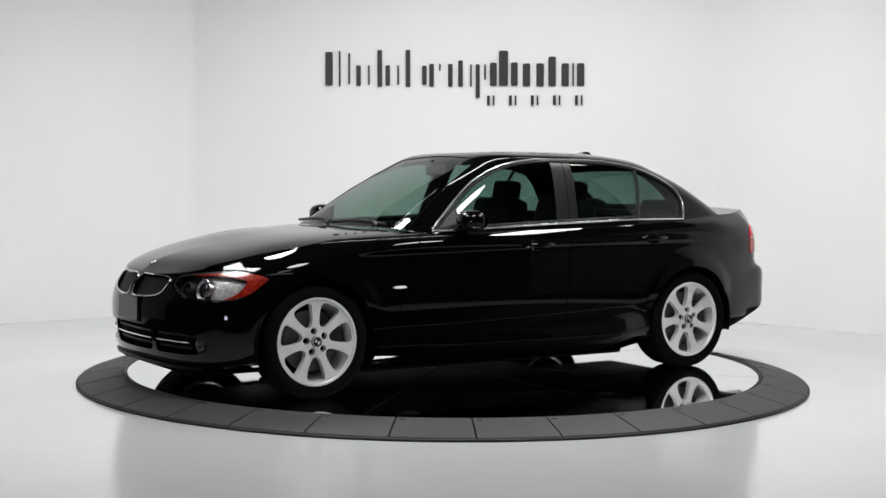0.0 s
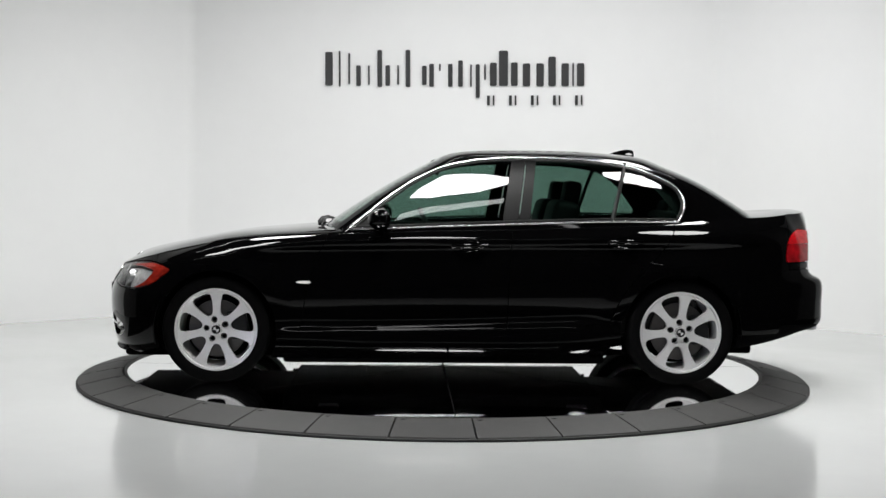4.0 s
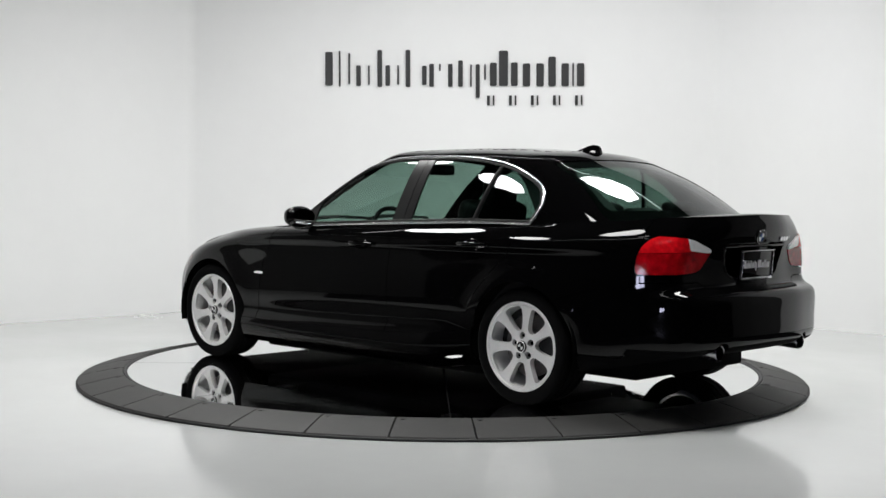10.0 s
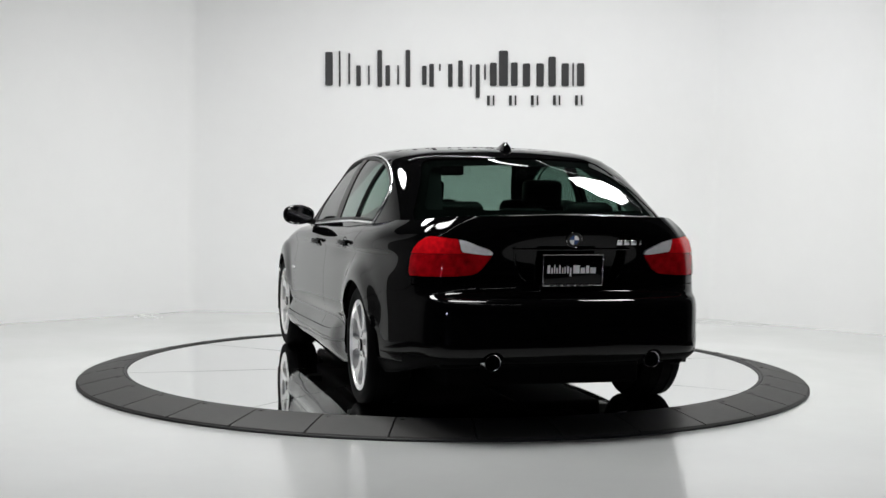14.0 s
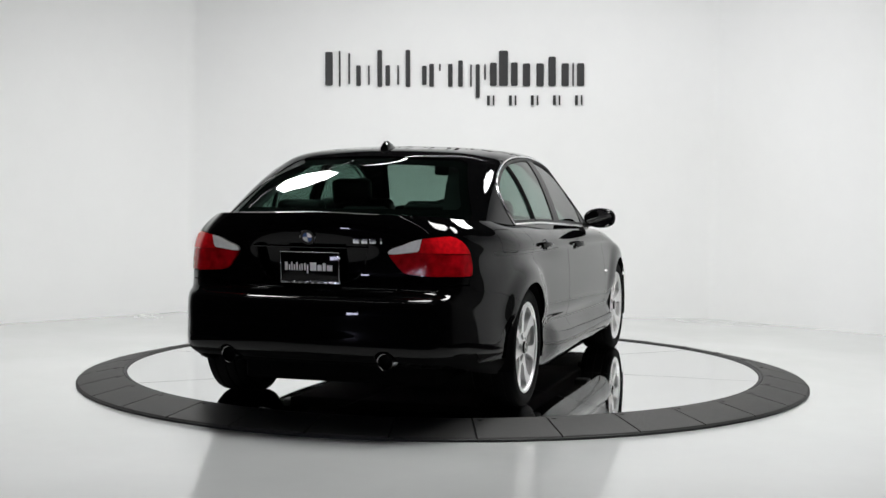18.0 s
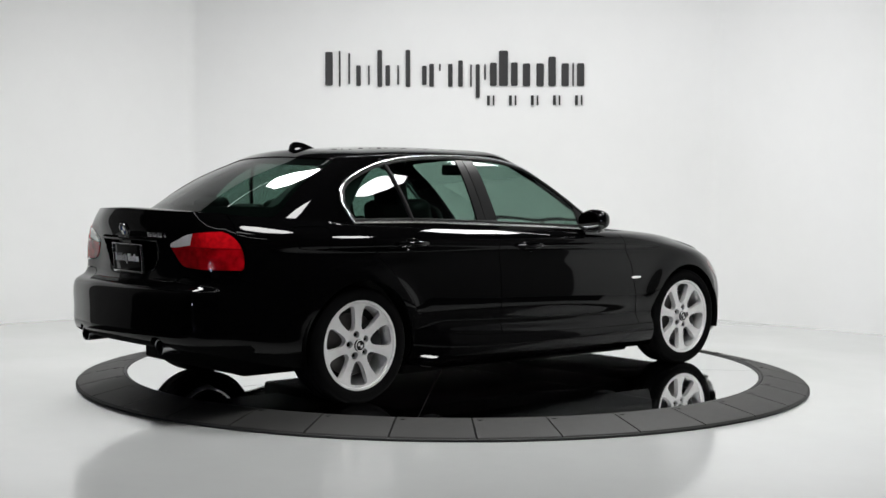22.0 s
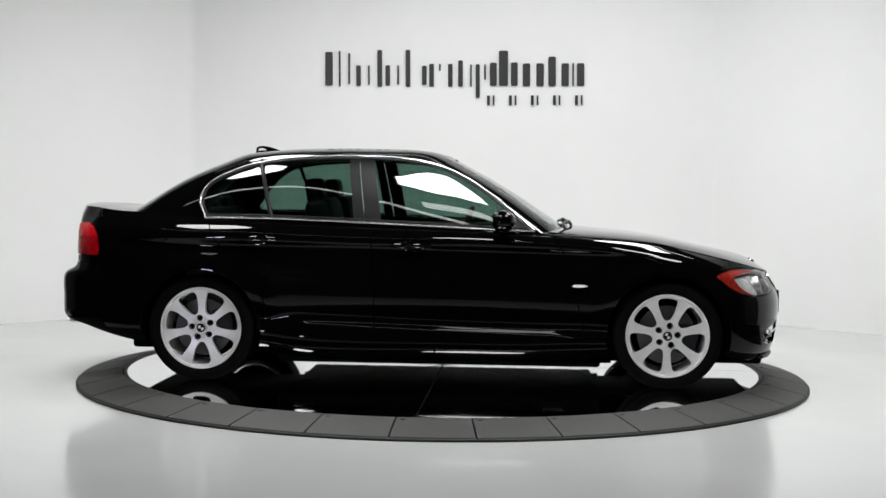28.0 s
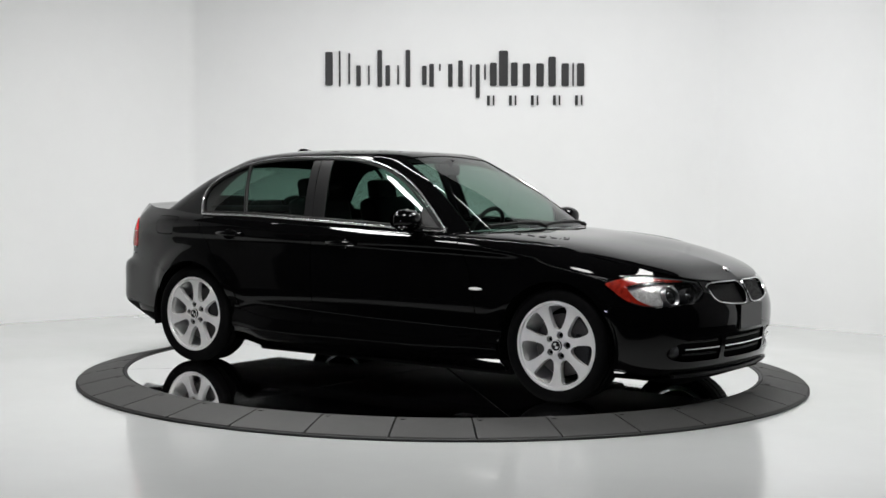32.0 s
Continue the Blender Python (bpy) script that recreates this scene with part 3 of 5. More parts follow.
LOWER = [
    [(2.04, 0, 0.165), (2.095, 0, 0.205), (2.118, 0, 0.29), (2.133, 0, 0.40), (2.135, 0, 0.50), (2.118, 0, 0.565), (2.096, 0, 0.615), (2.052, 0, 0.668)],
    [(2.03, 0.2, 0.165), (2.085, 0.2, 0.205), (2.108, 0.2, 0.29), (2.122, 0.2, 0.40), (2.124, 0.2, 0.50), (2.107, 0.2, 0.565), (2.084, 0.2, 0.615), (2.040, 0.2, 0.672)],
    [(1.995, 0.42, 0.162), (2.045, 0.43, 0.20), (2.068, 0.43, 0.29), (2.080, 0.44, 0.40), (2.080, 0.44, 0.50), (2.058, 0.435, 0.57), (2.032, 0.43, 0.62), (1.985, 0.42, 0.685)],
    [(1.92, 0.62, 0.16), (1.962, 0.645, 0.20), (1.98, 0.655, 0.29), (1.988, 0.66, 0.40), (1.986, 0.66, 0.50), (1.967, 0.65, 0.58), (1.937, 0.635, 0.64), (1.88, 0.60, 0.71)],
    [(1.80, 0.755, 0.16), (1.825, 0.79, 0.205), (1.835, 0.81, 0.30), (1.84, 0.815, 0.41), (1.837, 0.81, 0.515), (1.82, 0.795, 0.60), (1.79, 0.765, 0.675), (1.735, 0.685, 0.757)],
    [(1.63, 0.81, 0.165), (1.64, 0.855, 0.215), (1.645, 0.875, 0.32), (1.645, 0.882, 0.44), (1.645, 0.878, 0.54), (1.635, 0.862, 0.635), (1.615, 0.825, 0.722), (1.56, 0.715, 0.798)],
    side_row(1.36, (0.82, 0.865, 0.89, 0.903, 0.902, 0.888, 0.852, 0.735), (0.17, 0.235, 0.35, 0.48, 0.58, 0.68, 0.775, 0.840)),
    side_row(1.02, (0.825, 0.872, 0.860, 0.892, 0.899, 0.893, 0.862, 0.748), (0.17, 0.24, 0.36, 0.50, 0.62, 0.735, 0.825, 0.878)),
    side_row(0.62, (0.830, 0.880, 0.856, 0.884, 0.899, 0.899, 0.866, 0.775), (0.165, 0.222, 0.355, 0.50, 0.64, 0.765, 0.85, 0.910)),
    side_row(0.2, (0.830, 0.882, 0.850, 0.882, 0.900, 0.902, 0.868, 0.795), (0.165, 0.224, 0.355, 0.50, 0.65, 0.785, 0.866, 0.93)),
    side_row(-0.25, (0.830, 0.882, 0.850, 0.882, 0.901, 0.904, 0.870, 0.802), (0.165, 0.224, 0.358, 0.50, 0.655, 0.80, 0.88, 0.948)),
    side_row(-0.7, (0.830, 0.884, 0.856, 0.888, 0.904, 0.907, 0.872, 0.805), (0.168, 0.228, 0.365, 0.51, 0.66, 0.81, 0.892, 0.963)),
    side_row(-1.08, (0.825, 0.876, 0.860, 0.9, 0.906, 0.907, 0.870, 0.80), (0.18, 0.26, 0.38, 0.52, 0.67, 0.818, 0.902, 0.975)),
    side_row(-1.42, (0.82, 0.868, 0.897, 0.911, 0.909, 0.901, 0.862, 0.782), (0.19, 0.27, 0.39, 0.53, 0.67, 0.822, 0.91, 0.985)),
    [(-1.740, 0.797, 0.215), (-1.740, 0.839, 0.280), (-1.740, 0.853, 0.400), (-1.740, 0.858, 0.540), (-1.740, 0.855, 0.670), (-1.740, 0.847, 0.822), (-1.740, 0.812, 0.918), (-1.740, 0.733, 0.998)],
    [(-2.000, 0.746, 0.262), (-2.037, 0.776, 0.325), (-2.047, 0.785, 0.450), (-2.050, 0.787, 0.580), (-2.045, 0.779, 0.660), (-2.045, 0.775, 0.810), (-2.030, 0.749, 0.935), (-1.990, 0.682, 1.010)],
    [(-2.125, 0.726, 0.295), (-2.175, 0.757, 0.350), (-2.188, 0.764, 0.460), (-2.193, 0.766, 0.585), (-2.137, 0.751, 0.670), (-2.132, 0.749, 0.810), (-2.112, 0.721, 0.940), (-2.075, 0.655, 1.015)],
    [(-2.195, 0.670, 0.308), (-2.250, 0.705, 0.358), (-2.263, 0.711, 0.470), (-2.263, 0.713, 0.590), (-2.188, 0.694, 0.670), (-2.180, 0.692, 0.810), (-2.172, 0.665, 0.942), (-2.140, 0.604, 1.018)],
    [(-2.235, 0.584, 0.312), (-2.296, 0.619, 0.360), (-2.308, 0.625, 0.475), (-2.307, 0.631, 0.592), (-2.215, 0.609, 0.672), (-2.206, 0.609, 0.810), (-2.215, 0.584, 0.944), (-2.195, 0.533, 1.021)],
    [(-2.260, 0.406, 0.314), (-2.338, 0.431, 0.362), (-2.351, 0.437, 0.480), (-2.348, 0.437, 0.595), (-2.250, 0.437, 0.672), (-2.240, 0.437, 0.810), (-2.262, 0.421, 0.945), (-2.245, 0.386, 1.024)],
    [(-2.285, 0.219, 0.314), (-2.368, 0.244, 0.363), (-2.382, 0.250, 0.485), (-2.376, 0.250, 0.598), (-2.280, 0.250, 0.672), (-2.266, 0.250, 0.800), (-2.305, 0.240, 0.945), (-2.292, 0.220, 1.027)],
    [(-2.290, 0.000, 0.314), (-2.378, 0.000, 0.363), (-2.392, 0.000, 0.485), (-2.384, 0.000, 0.598), (-2.286, 0.000, 0.672), (-2.272, 0.000, 0.800), (-2.318, 0.000, 0.945), (-2.308, 0.000, 1.028)],
]
for row in LOWER[7:13]:  # doors upright below the handles
    row[1] = (row[1][0], row[1][1] + 0.014, row[1][2] + 0.02)
    row[2] = (row[2][0], row[2][1] + 0.020, row[2][2])
    row[3] = (row[3][0], max(row[3][1], 0.899), 0.462)
    row[4] = (row[4][0], row[4][1], row[4][2] - 0.01)
    row[5] = (row[5][0], row[5][1] - 0.008, row[5][2])
for k, dy in ((14, -0.014), (15, 0.012), (16, 0.042), (17, 0.036), (18, 0.016)):  # tail corners drawn in
    LOWER[k] = [(x, y - dy, z) for x, y, z in LOWER[k]]
for k, dy in ((13, 0.006), (14, 0.014), (15, 0.014), (16, 0.010), (17, 0.006)):  # upright behind the rear wheel
    for j, share in ((1, 1.0), (2, 0.5)):
        x, y, z = LOWER[k][j]
        LOWER[k][j] = (x, y + dy * share, z)
for k, dx in ((15, 0.006), (16, 0.018), (17, 0.020), (18, 0.016)):  # shallower neck between lamp and bumper
    for j in (4, 5):
        x, y, z = LOWER[k][j]
        LOWER[k][j] = (x - dx, y, z)
for row in LOWER[16:]:  # upright bumper face
    row[1] = (row[1][0] - 0.012, row[1][1], row[1][2])
    row[2] = (row[2][0] - 0.002, row[2][1], row[2][2])
for row in LOWER[16:]:  # narrow ledge over the rear bumper
    row[3] = (row[3][0], row[3][1], row[3][2] + 0.026)
    row[4] = (row[4][0], row[4][1], row[4][2] - 0.006)
for row in LOWER[6:15]:  # tighter shoulder line
    row[5] = (row[5][0], row[5][1] + 0.001, row[5][2] + 0.018)
    row[6] = (row[6][0], row[6][1] + 0.012, row[6][2] - 0.010)
for k in (5, 6, 7, 8, 9):
    x, y, z = LOWER[k][6]
    LOWER[k][6] = (x, y + 0.008, z + 0.012)
for k in range(16, len(LOWER)):
    x, y, z = LOWER[k][7]
    LOWER[k][7] = (x, y, z + 0.008)
body = Net([[(x, y * 0.985, z) for x, y, z in row] for row in LOWER])


def swell(u):
    """1 at 0, easing to 0 at -1 and 1."""
    return np.cos(np.clip(u, -1, 1) * math.pi / 2) ** 2


def ease(u):
    u = np.clip(u, 0, 1)
    return u * u * (3 - 2 * u)


def side_relief(p):
    """Pressed lines of the flanks: hollow under the shoulder crease, flared arches, hollow over the sill."""
    x, z = p[..., 0], p[..., 2]
    along = ease((1.60 - x) / 0.55) * ease((x + 2.02) / 0.25)
    crease = 0.838 - 0.014 * x
    u = z - (crease - 0.045)
    haunch = swell((x + 1.2) / 0.8)
    out = -(0.0095 + 0.0105 * haunch) * along * np.where(u > 0, swell(u / 0.04), swell(u / (0.13 - 0.04 * haunch)))
    for cx, top in ((AXLE, 0.018), (-AXLE, 0.020)):
        r = np.hypot(x - cx, z - HUB_Z)
        flank = ease((1.80 - np.abs(x)) / 0.12)
        out = out + top * flank * np.where(r > 0.366, swell((r - 0.366) / 0.12), 1.0) * ease((z - 0.36) / 0.2) * (r < 0.49)
    belt = np.where(x < 1.0, 0.936 - 0.038 * x, 0.898 - 0.11 * (x - 1.0))
    out = out + (0.014 - 0.006 * ease((0.8 - x) / 0.4) * ease((x + 1.2) / 0.4)) * ease((1.50 - x) / 0.4) * ease((x + 2.0) / 0.4) * swell((z - (belt + crease) / 2) / ((belt - crease) / 2 + 0.012))
    foot = (0.021 + 0.008 * ease((0.25 - x) / 0.7) + 0.008 * ease((x - 0.62) / 0.36)) * ease((x + 1.0) / 0.25) * ease((1.3 - x) / 0.2)
    out = out + foot * ease((0.400 - 0.035 * x - z) / 0.095)
    return out


body.relief = side_relief

# greenhouse, wrapped from the middle of the windscreen round to the middle of the rear window; levels from belt to roof spine
RIMS = [  # base x, y, z; roof edge x, y, z; spine x, z; bulge
    (0.792, 0.0, 0.914, 0.03, 0.0, 1.362, -0.28, 1.402, 0.020),
    (0.779, 0.30, 0.914, 0.025, 0.24, 1.360, -0.30, 1.403, 0.020),
    (0.748, 0.58, 0.911, 0.008, 0.442, 1.355, -0.33, 1.406, 0.020),
    (0.657, 0.757, 0.905, -0.047, 0.566, 1.350, -0.38, 1.41, 0.020),
    (0.59, 0.803, 0.905, -0.11, 0.604, 1.349, -0.41, 1.411, 0.024),
    (0.44, 0.813, 0.910, -0.17, 0.611, 1.35, -0.44, 1.412, 0.027),
    (0.1, 0.81, 0.928, -0.36, 0.612, 1.352, -0.55, 1.414, 0.036),
    (-0.35, 0.815, 0.947, -0.56, 0.617, 1.354, -0.64, 1.414, 0.034),
    (-0.8, 0.814, 0.965, -0.76, 0.617, 1.350, -0.74, 1.412, 0.032),
    (-1.2, 0.800, 0.978, -0.94, 0.612, 1.340, -0.83, 1.408, 0.036),
    (-1.50, 0.772, 0.985, -1.095, 0.602, 1.322, -0.90, 1.400, 0.034),
    (-1.765, 0.715, 0.99, -1.200, 0.550, 1.314, -0.95, 1.397, 0.030),
    (-1.873, 0.572, 0.995, -1.247, 0.415, 1.325, -0.98, 1.394, 0.031),
    (-1.943, 0.29, 1.0, -1.279, 0.21, 1.338, -1.0, 1.394, 0.031),
    (-1.97, 0.0, 1.0, -1.29, 0.0, 1.342, -1.0, 1.394, 0.028),
]


def house_row(bx, by, bz, ex, ey, ez, sx_, sz_, out):
    def mix(t, bulge):
        n = Vector((bx - ex, by - ey, 0))
        k = bulge / max(n.length, 0.05)
        return (bx + (ex - bx) * t + n.x * k, by + (ey - by) * t + n.y * k, bz + (ez - bz) * t + bulge)
    return [mix(-0.1, 0.0), mix(0.3, out * 0.75), mix(0.62, out), mix(0.9, out * 0.6), (ex + (sx_ - ex) * 0.10, ey * 0.88, ez + (sz_ - ez) * 0.5),
            (ex + (sx_ - ex) * 0.5, ey * 0.5, ez + (sz_ - ez) * 0.88), (sx_, 0.0, sz_)]


house = Net([house_row(*r) for r in RIMS])

# hood and boot deck: from a long edge to the centre line
HOOD = []
for xf, yf, zf, zc in ((2.058, 0.0, 0.665, 0.665), (2.035, 0.30, 0.675, 0.678), (1.94, 0.50, 0.70, 0.717), (1.78, 0.655, 0.745, 0.778), (1.56, 0.722, 0.798, 0.846), (1.30, 0.738, 0.847, 0.894), (1.04, 0.750, 0.878, 0.918), (0.84, 0.765, 0.898, 0.932), (0.68, 0.778, 0.910, 0.938)):
    xc = {2.035: 2.05, 1.94: 2.005, 1.78: 1.88, 1.04: 1.06, 0.84: 0.93, 0.68: 0.82}.get(xf, xf)
    zc -= 0.012 * max(0, min(1, (2.04 - xf) / 0.2))
    HOOD.append([(xf + (xc - xf) * t, yf * (1 - t), zf + (zc - zf) * (1 - (1 - t) ** 4)) for t in (0, 0.12, 0.3, 0.6, 1.0)])
hood_net = Net(HOOD, (True, False))
DECK = []
for xf, yf, zf, zc in ((-1.3, 0.79, 0.983, 0.995), (-1.6, 0.753, 0.99, 1.005), (-1.80, 0.722, 1.0, 1.016), (-1.99, 0.657, 1.010, 1.022), (-2.075, 0.602, 1.015, 1.026), (-2.14, 0.558, 1.018, 1.029), (-2.195, 0.508, 1.021, 1.031), (-2.245, 0.38, 1.024, 1.033), (-2.29, 0.217, 1.027, 1.033), (-2.304, 0.0, 1.029, 1.029)):
    xc = {-2.29: -2.28, -2.245: -2.262, -2.195: -2.24, -2.14: -2.20, -2.075: -2.13, -1.99: -2.04}.get(xf, xf)
    rise = 0.012 * max(0, min(1, (-1.95 - xf) / 0.2)) - 0.006 * max(0, min(1, (xf + 2.0) / 0.2))
    zc, zf = zc + rise, zf + rise * 0.75
    DECK.append([(xf + (xc - xf) * t, yf * (1 - t), zf + (zc - zf) * (1 - (1 - t) ** 2)) for t in (0, 0.2, 0.45, 0.7, 1.0)])
deck_net = Net(DECK, (False, True))


# borders on the body
def arch(cx, r):
    return lambda P: math.hypot(P.x - cx, P.z - HUB_Z) - r


front_arch, rear_arch = arch(AXLE, 0.352), arch(-AXLE, 0.352)
GAP = 0.0025


def right_of(pts):
    """Positive ahead of a line x(z) on the side."""
    pts = sorted(pts)

    def f(P):
        z = min(max(P.z, pts[0][0]), pts[-1][0])
        for (za, xa), (zb, xb) in zip(pts, pts[1:]):
            if z <= zb:
                return P.x - (xa + (xb - xa) * (z - za) / (zb - za))
        return P.x - pts[-1][1]
    return f


door_front = right_of([(0.1, 0.88), (0.35, 0.885), (0.7, 0.815), (0.88, 0.72), (1.0, 0.66)])
door_mid = right_of([(0.1, -0.34), (0.5, -0.345), (0.9, -0.365), (1.4, -0.43)])
door_rear = right_of(curve([(0.1, -0.90), (0.3, -0.94), (0.45, -0.985), (0.58, -1.06), (0.72, -1.19), (0.85, -1.30), (1.0, -1.36)], 4))
fender_low = right_of([(0.1, 1.6), (0.49, 1.62), (0.51, 1.70), (0.60, 1.735), (0.8, 1.76)])
bumper_rear = right_of([(0.1, -1.58), (0.575, -1.60), (0.60, -1.66), (0.64, -1.80), (0.66, -2.0), (0.69, -2.06), (0.70, -2.5)])
SILL_TOP = curve([(1.1, 0.30), (0.6, 0.295), (0.0, 0.305), (-0.6, 0.325), (-1.0, 0.38), (-1.1, 0.41)], 5)
sill = poly_sdf([(1.4, 0.30)] + SILL_TOP + [(-1.4, 0.44), (-1.4, 0.05), (1.4, 0.05)], 0, 2)
NS = body.ns - 1
head_poly = poly_sdf(curve([(1.655, 0.668), (1.72, 0.699), (1.80, 0.710), (1.93, 0.695), (2.02, 0.664), (2.04, 0.615), (2.03, 0.563), (1.93, 0.545), (1.84, 0.552), (1.76, 0.584), (1.70, 0.628)], 4, True), 0, 2)
head_only = lambda P: min(head_poly(P), P.y - 0.405 - 0.3 * max(0, 0.64 - P.z))
tail_poly = poly_sdf(curve([(-2.040, 0.787), (-2.050, 0.847), (-2.080, 0.902), (-2.13, 0.933), (-2.22, 0.939), (-2.45, 0.937), (-2.45, 0.722), (-2.2, 0.725), (-2.07, 0.729), (-2.043, 0.739)], 4, True), 0, 2)
tail_in = poly_sdf(curve([(0.392, 0.857), (0.46, 0.889), (0.56, 0.921), (0.80, 0.937), (1.0, 0.927), (1.0, 0.687), (0.8, 0.729), (0.56, 0.739), (0.47, 0.753), (0.422, 0.802)], 4, True), 1, 2)
tail_only = lambda P: min(tail_poly(P), tail_in(P)) if P.x < -1.9 else -1
flap_in = poly_sdf(curve([(-1.58, 0.952), (-1.75, 0.955), (-1.775, 0.94), (-1.77, 0.865), (-1.745, 0.840), (-1.60, 0.836), (-1.575, 0.858), (-1.565, 0.93)], 4, True), 0, 2)


def lid_foot(P):
    """Height of the seam between boot lid and bumper."""
    y = abs(P.y)
    return 0.645 if y < 0.40 else 0.645 + 0.05 * min(1, (y - 0.40) / 0.08)



kidney = poly_sdf(curve([(0.028, 0.652), (0.15, 0.661), (0.30, 0.660), (0.368, 0.645), (0.362, 0.60), (0.31, 0.56), (0.10, 0.540), (0.028, 0.56)], 4, True), 1, 2)
kidney_only = lambda P: kidney(P) if P.x > 1.9 else -1
intake = poly_sdf(curve([(-0.2, 0.385), (0.0, 0.386), (0.20, 0.385), (0.262, 0.378), (0.27, 0.32), (0.262, 0.258), (0.20, 0.25), (0.0, 0.248), (-0.2, 0.25)], 3, True), 1, 2)
intake_only = lambda P: intake(P) if P.x > 1.8 else -1
fog_in = poly_sdf(curve([(0.31, 0.372), (0.33, 0.383), (0.48, 0.374), (0.60, 0.355), (0.675, 0.325), (0.68, 0.28), (0.60, 0.252), (0.45, 0.249), (0.33, 0.25), (0.31, 0.265)], 4, True), 1, 2)
fog_only = lambda P: fog_in(P) if P.x > 1.75 else -1
W_ALL = span(0, 7, 0.1)


for side in (1, -1):
    # wing
    bm = bmesh.new()
    patch(bm, body, span(3, 9, 0.1), W_ALL, (grow(door_front, -GAP), neg(fender_low, GAP), grow(front_arch, 0), neg(head_only, GAP), neg(sill, GAP)), side)
    part("front_wing", bm, PAINT, car)
    # doors
    bm = bmesh.new()
    patch(bm, body, span(7, 12, 0.1), W_ALL, (neg(door_front, GAP), grow(door_mid, -GAP), neg(sill, GAP)), side)
    part("front_door", bm, PAINT, car)
    bm = bmesh.new()
    patch(bm, body, span(9, 15, 0.1), W_ALL, (neg(door_mid, GAP), grow(door_rear, -GAP), neg(sill, GAP), grow(rear_arch, 0)), side)
    part("rear_door", bm, PAINT, car)
    # rear quarter
    bm = bmesh.new()
    patch(bm, body, span(11, 17, 0.08), W_ALL, (neg(door_rear, GAP), grow(bumper_rear, -GAP), grow(rear_arch, 0), neg(tail_only, GAP), neg(sill, GAP), lambda P: P.x + 2.06) + ((neg(flap_in, 0.001),) if side < 0 else ()), side)
    part("rear_quarter", bm, PAINT, car)
    if side < 0:
        bm = bmesh.new()
        patch(bm, body, span(11, 17, 0.1), span(4, 7, 0.1), (grow(flap_in, -0.0015),), side)
        part("fuel_flap", bm, PAINT, car, "black fuel filler flap")
    # sill skirt
    bm = bmesh.new()
    patch(bm, body, span(6, 14, 0.16), span(0, 4, 0.14), (sill, grow(front_arch, -0.01), grow(rear_arch, -0.01), lambda P: 1.3 - P.x, lambda P: P.x + 1.3), side, 0.02, lift=0.006)
    part("side_skirt", bm, PAINT, car)

# bumpers run across both sides
valance = lambda P: (0.352 + 0.022 * max(0, 0.6 - abs(P.y)) if P.x < -2.0 else 0.30) - P.z
tip_notch = lambda P: math.hypot(abs(P.y) - 0.412, P.z - 0.330) - 0.054 if P.x < -2 else 1
for name, ss, keeps in (("front_bumper", span(0, 6, 0.12), (fender_low, neg(head_only, GAP), neg(kidney_only, 0), neg(intake_only, 0), neg(fog_only, 0), grow(front_arch, 0), lambda P: 0.63 + 0.09 * max(0, P.y - 0.3) - P.z + (1 if P.x < 1.9 else 0))),
                        ("rear_bumper", span(13, NS, 0.12), (neg(bumper_rear, GAP), lambda P: lid_foot(P) - 0.005 + (0.05 if P.x > -2.06 else 0) - P.z, neg(tail_only, GAP), tip_notch, rear_arch, lambda P: -valance(P) - 0.002))):
    bm = bmesh.new()
    for side in (1, -1):
        patch(bm, body, ss, W_ALL, keeps, side, 0.015)
    part(name, bm, PAINT, car)
bm = bmesh.new()
for side in (1, -1):
    patch(bm, body, span(13, NS, 0.12), span(0, 2, 0.1), (neg(bumper_rear, GAP), lambda P: valance(P) - 0.002, tip_notch, rear_arch), side, 0.012)
part("rear_valance", bm, RUBBER, car, "matt black lower bumper valance")
# panel between hood and bumper round the kidneys
bm = bmesh.new()
for side in (1, -1):
    patch(bm, body, span(0, 5, 0.1), W_ALL, (lambda P: P.z - 0.632 - 0.09 * max(0, P.y - 0.3), neg(head_only, GAP), neg(kidney_only, 0), lambda P: P.x - 1.9), side, 0.012)
part("nose_panel", bm, PAINT, car)
recess_in = poly_sdf(curve([(0.29, 0.89), (0.285, 0.82), (0.255, 0.745), (0.20, 0.708), (0.10, 0.702), (0.0, 0.701), (-0.10, 0.702), (-0.20, 0.708), (-0.255, 0.745), (-0.285, 0.82), (-0.29, 0.89)], 3), 1, 2)
recess = lambda P: recess_in(P) if P.x < -2 else -1
# boot lid: rear face and top
bm = bmesh.new()
for side in (1, -1):
    patch(bm, body, span(14, NS, 0.1), W_ALL, (lambda P: P.z - lid_foot(P), neg(tail_only, GAP), neg(recess), lambda P: -2.064 - P.x), side, 0.03)
lid = part("boot_lid", bm, PAINT, car)
bm = bmesh.new()
for side in (1, -1):
    patch(bm, body, span(15, NS, 0.1), W_ALL, (grow(recess, 0.002),), side, 0.0, lift=-0.04)
part("plate_recess", bm, PAINT, lid)
bm = bmesh.new()
for side in (1, -1):
    patch(bm, deck_net, span(0, 9, 0.15), span(0.02, 4, 0.199), (), side, 0.012)
part("boot_deck", bm, PAINT, car)
bm = bmesh.new()
for side in (1, -1):
    patch(bm, hood_net, span(0, 8, 0.1), span(0.022, 4, 0.1), (), side, 0.012)
part("bonnet", bm, PAINT, car)

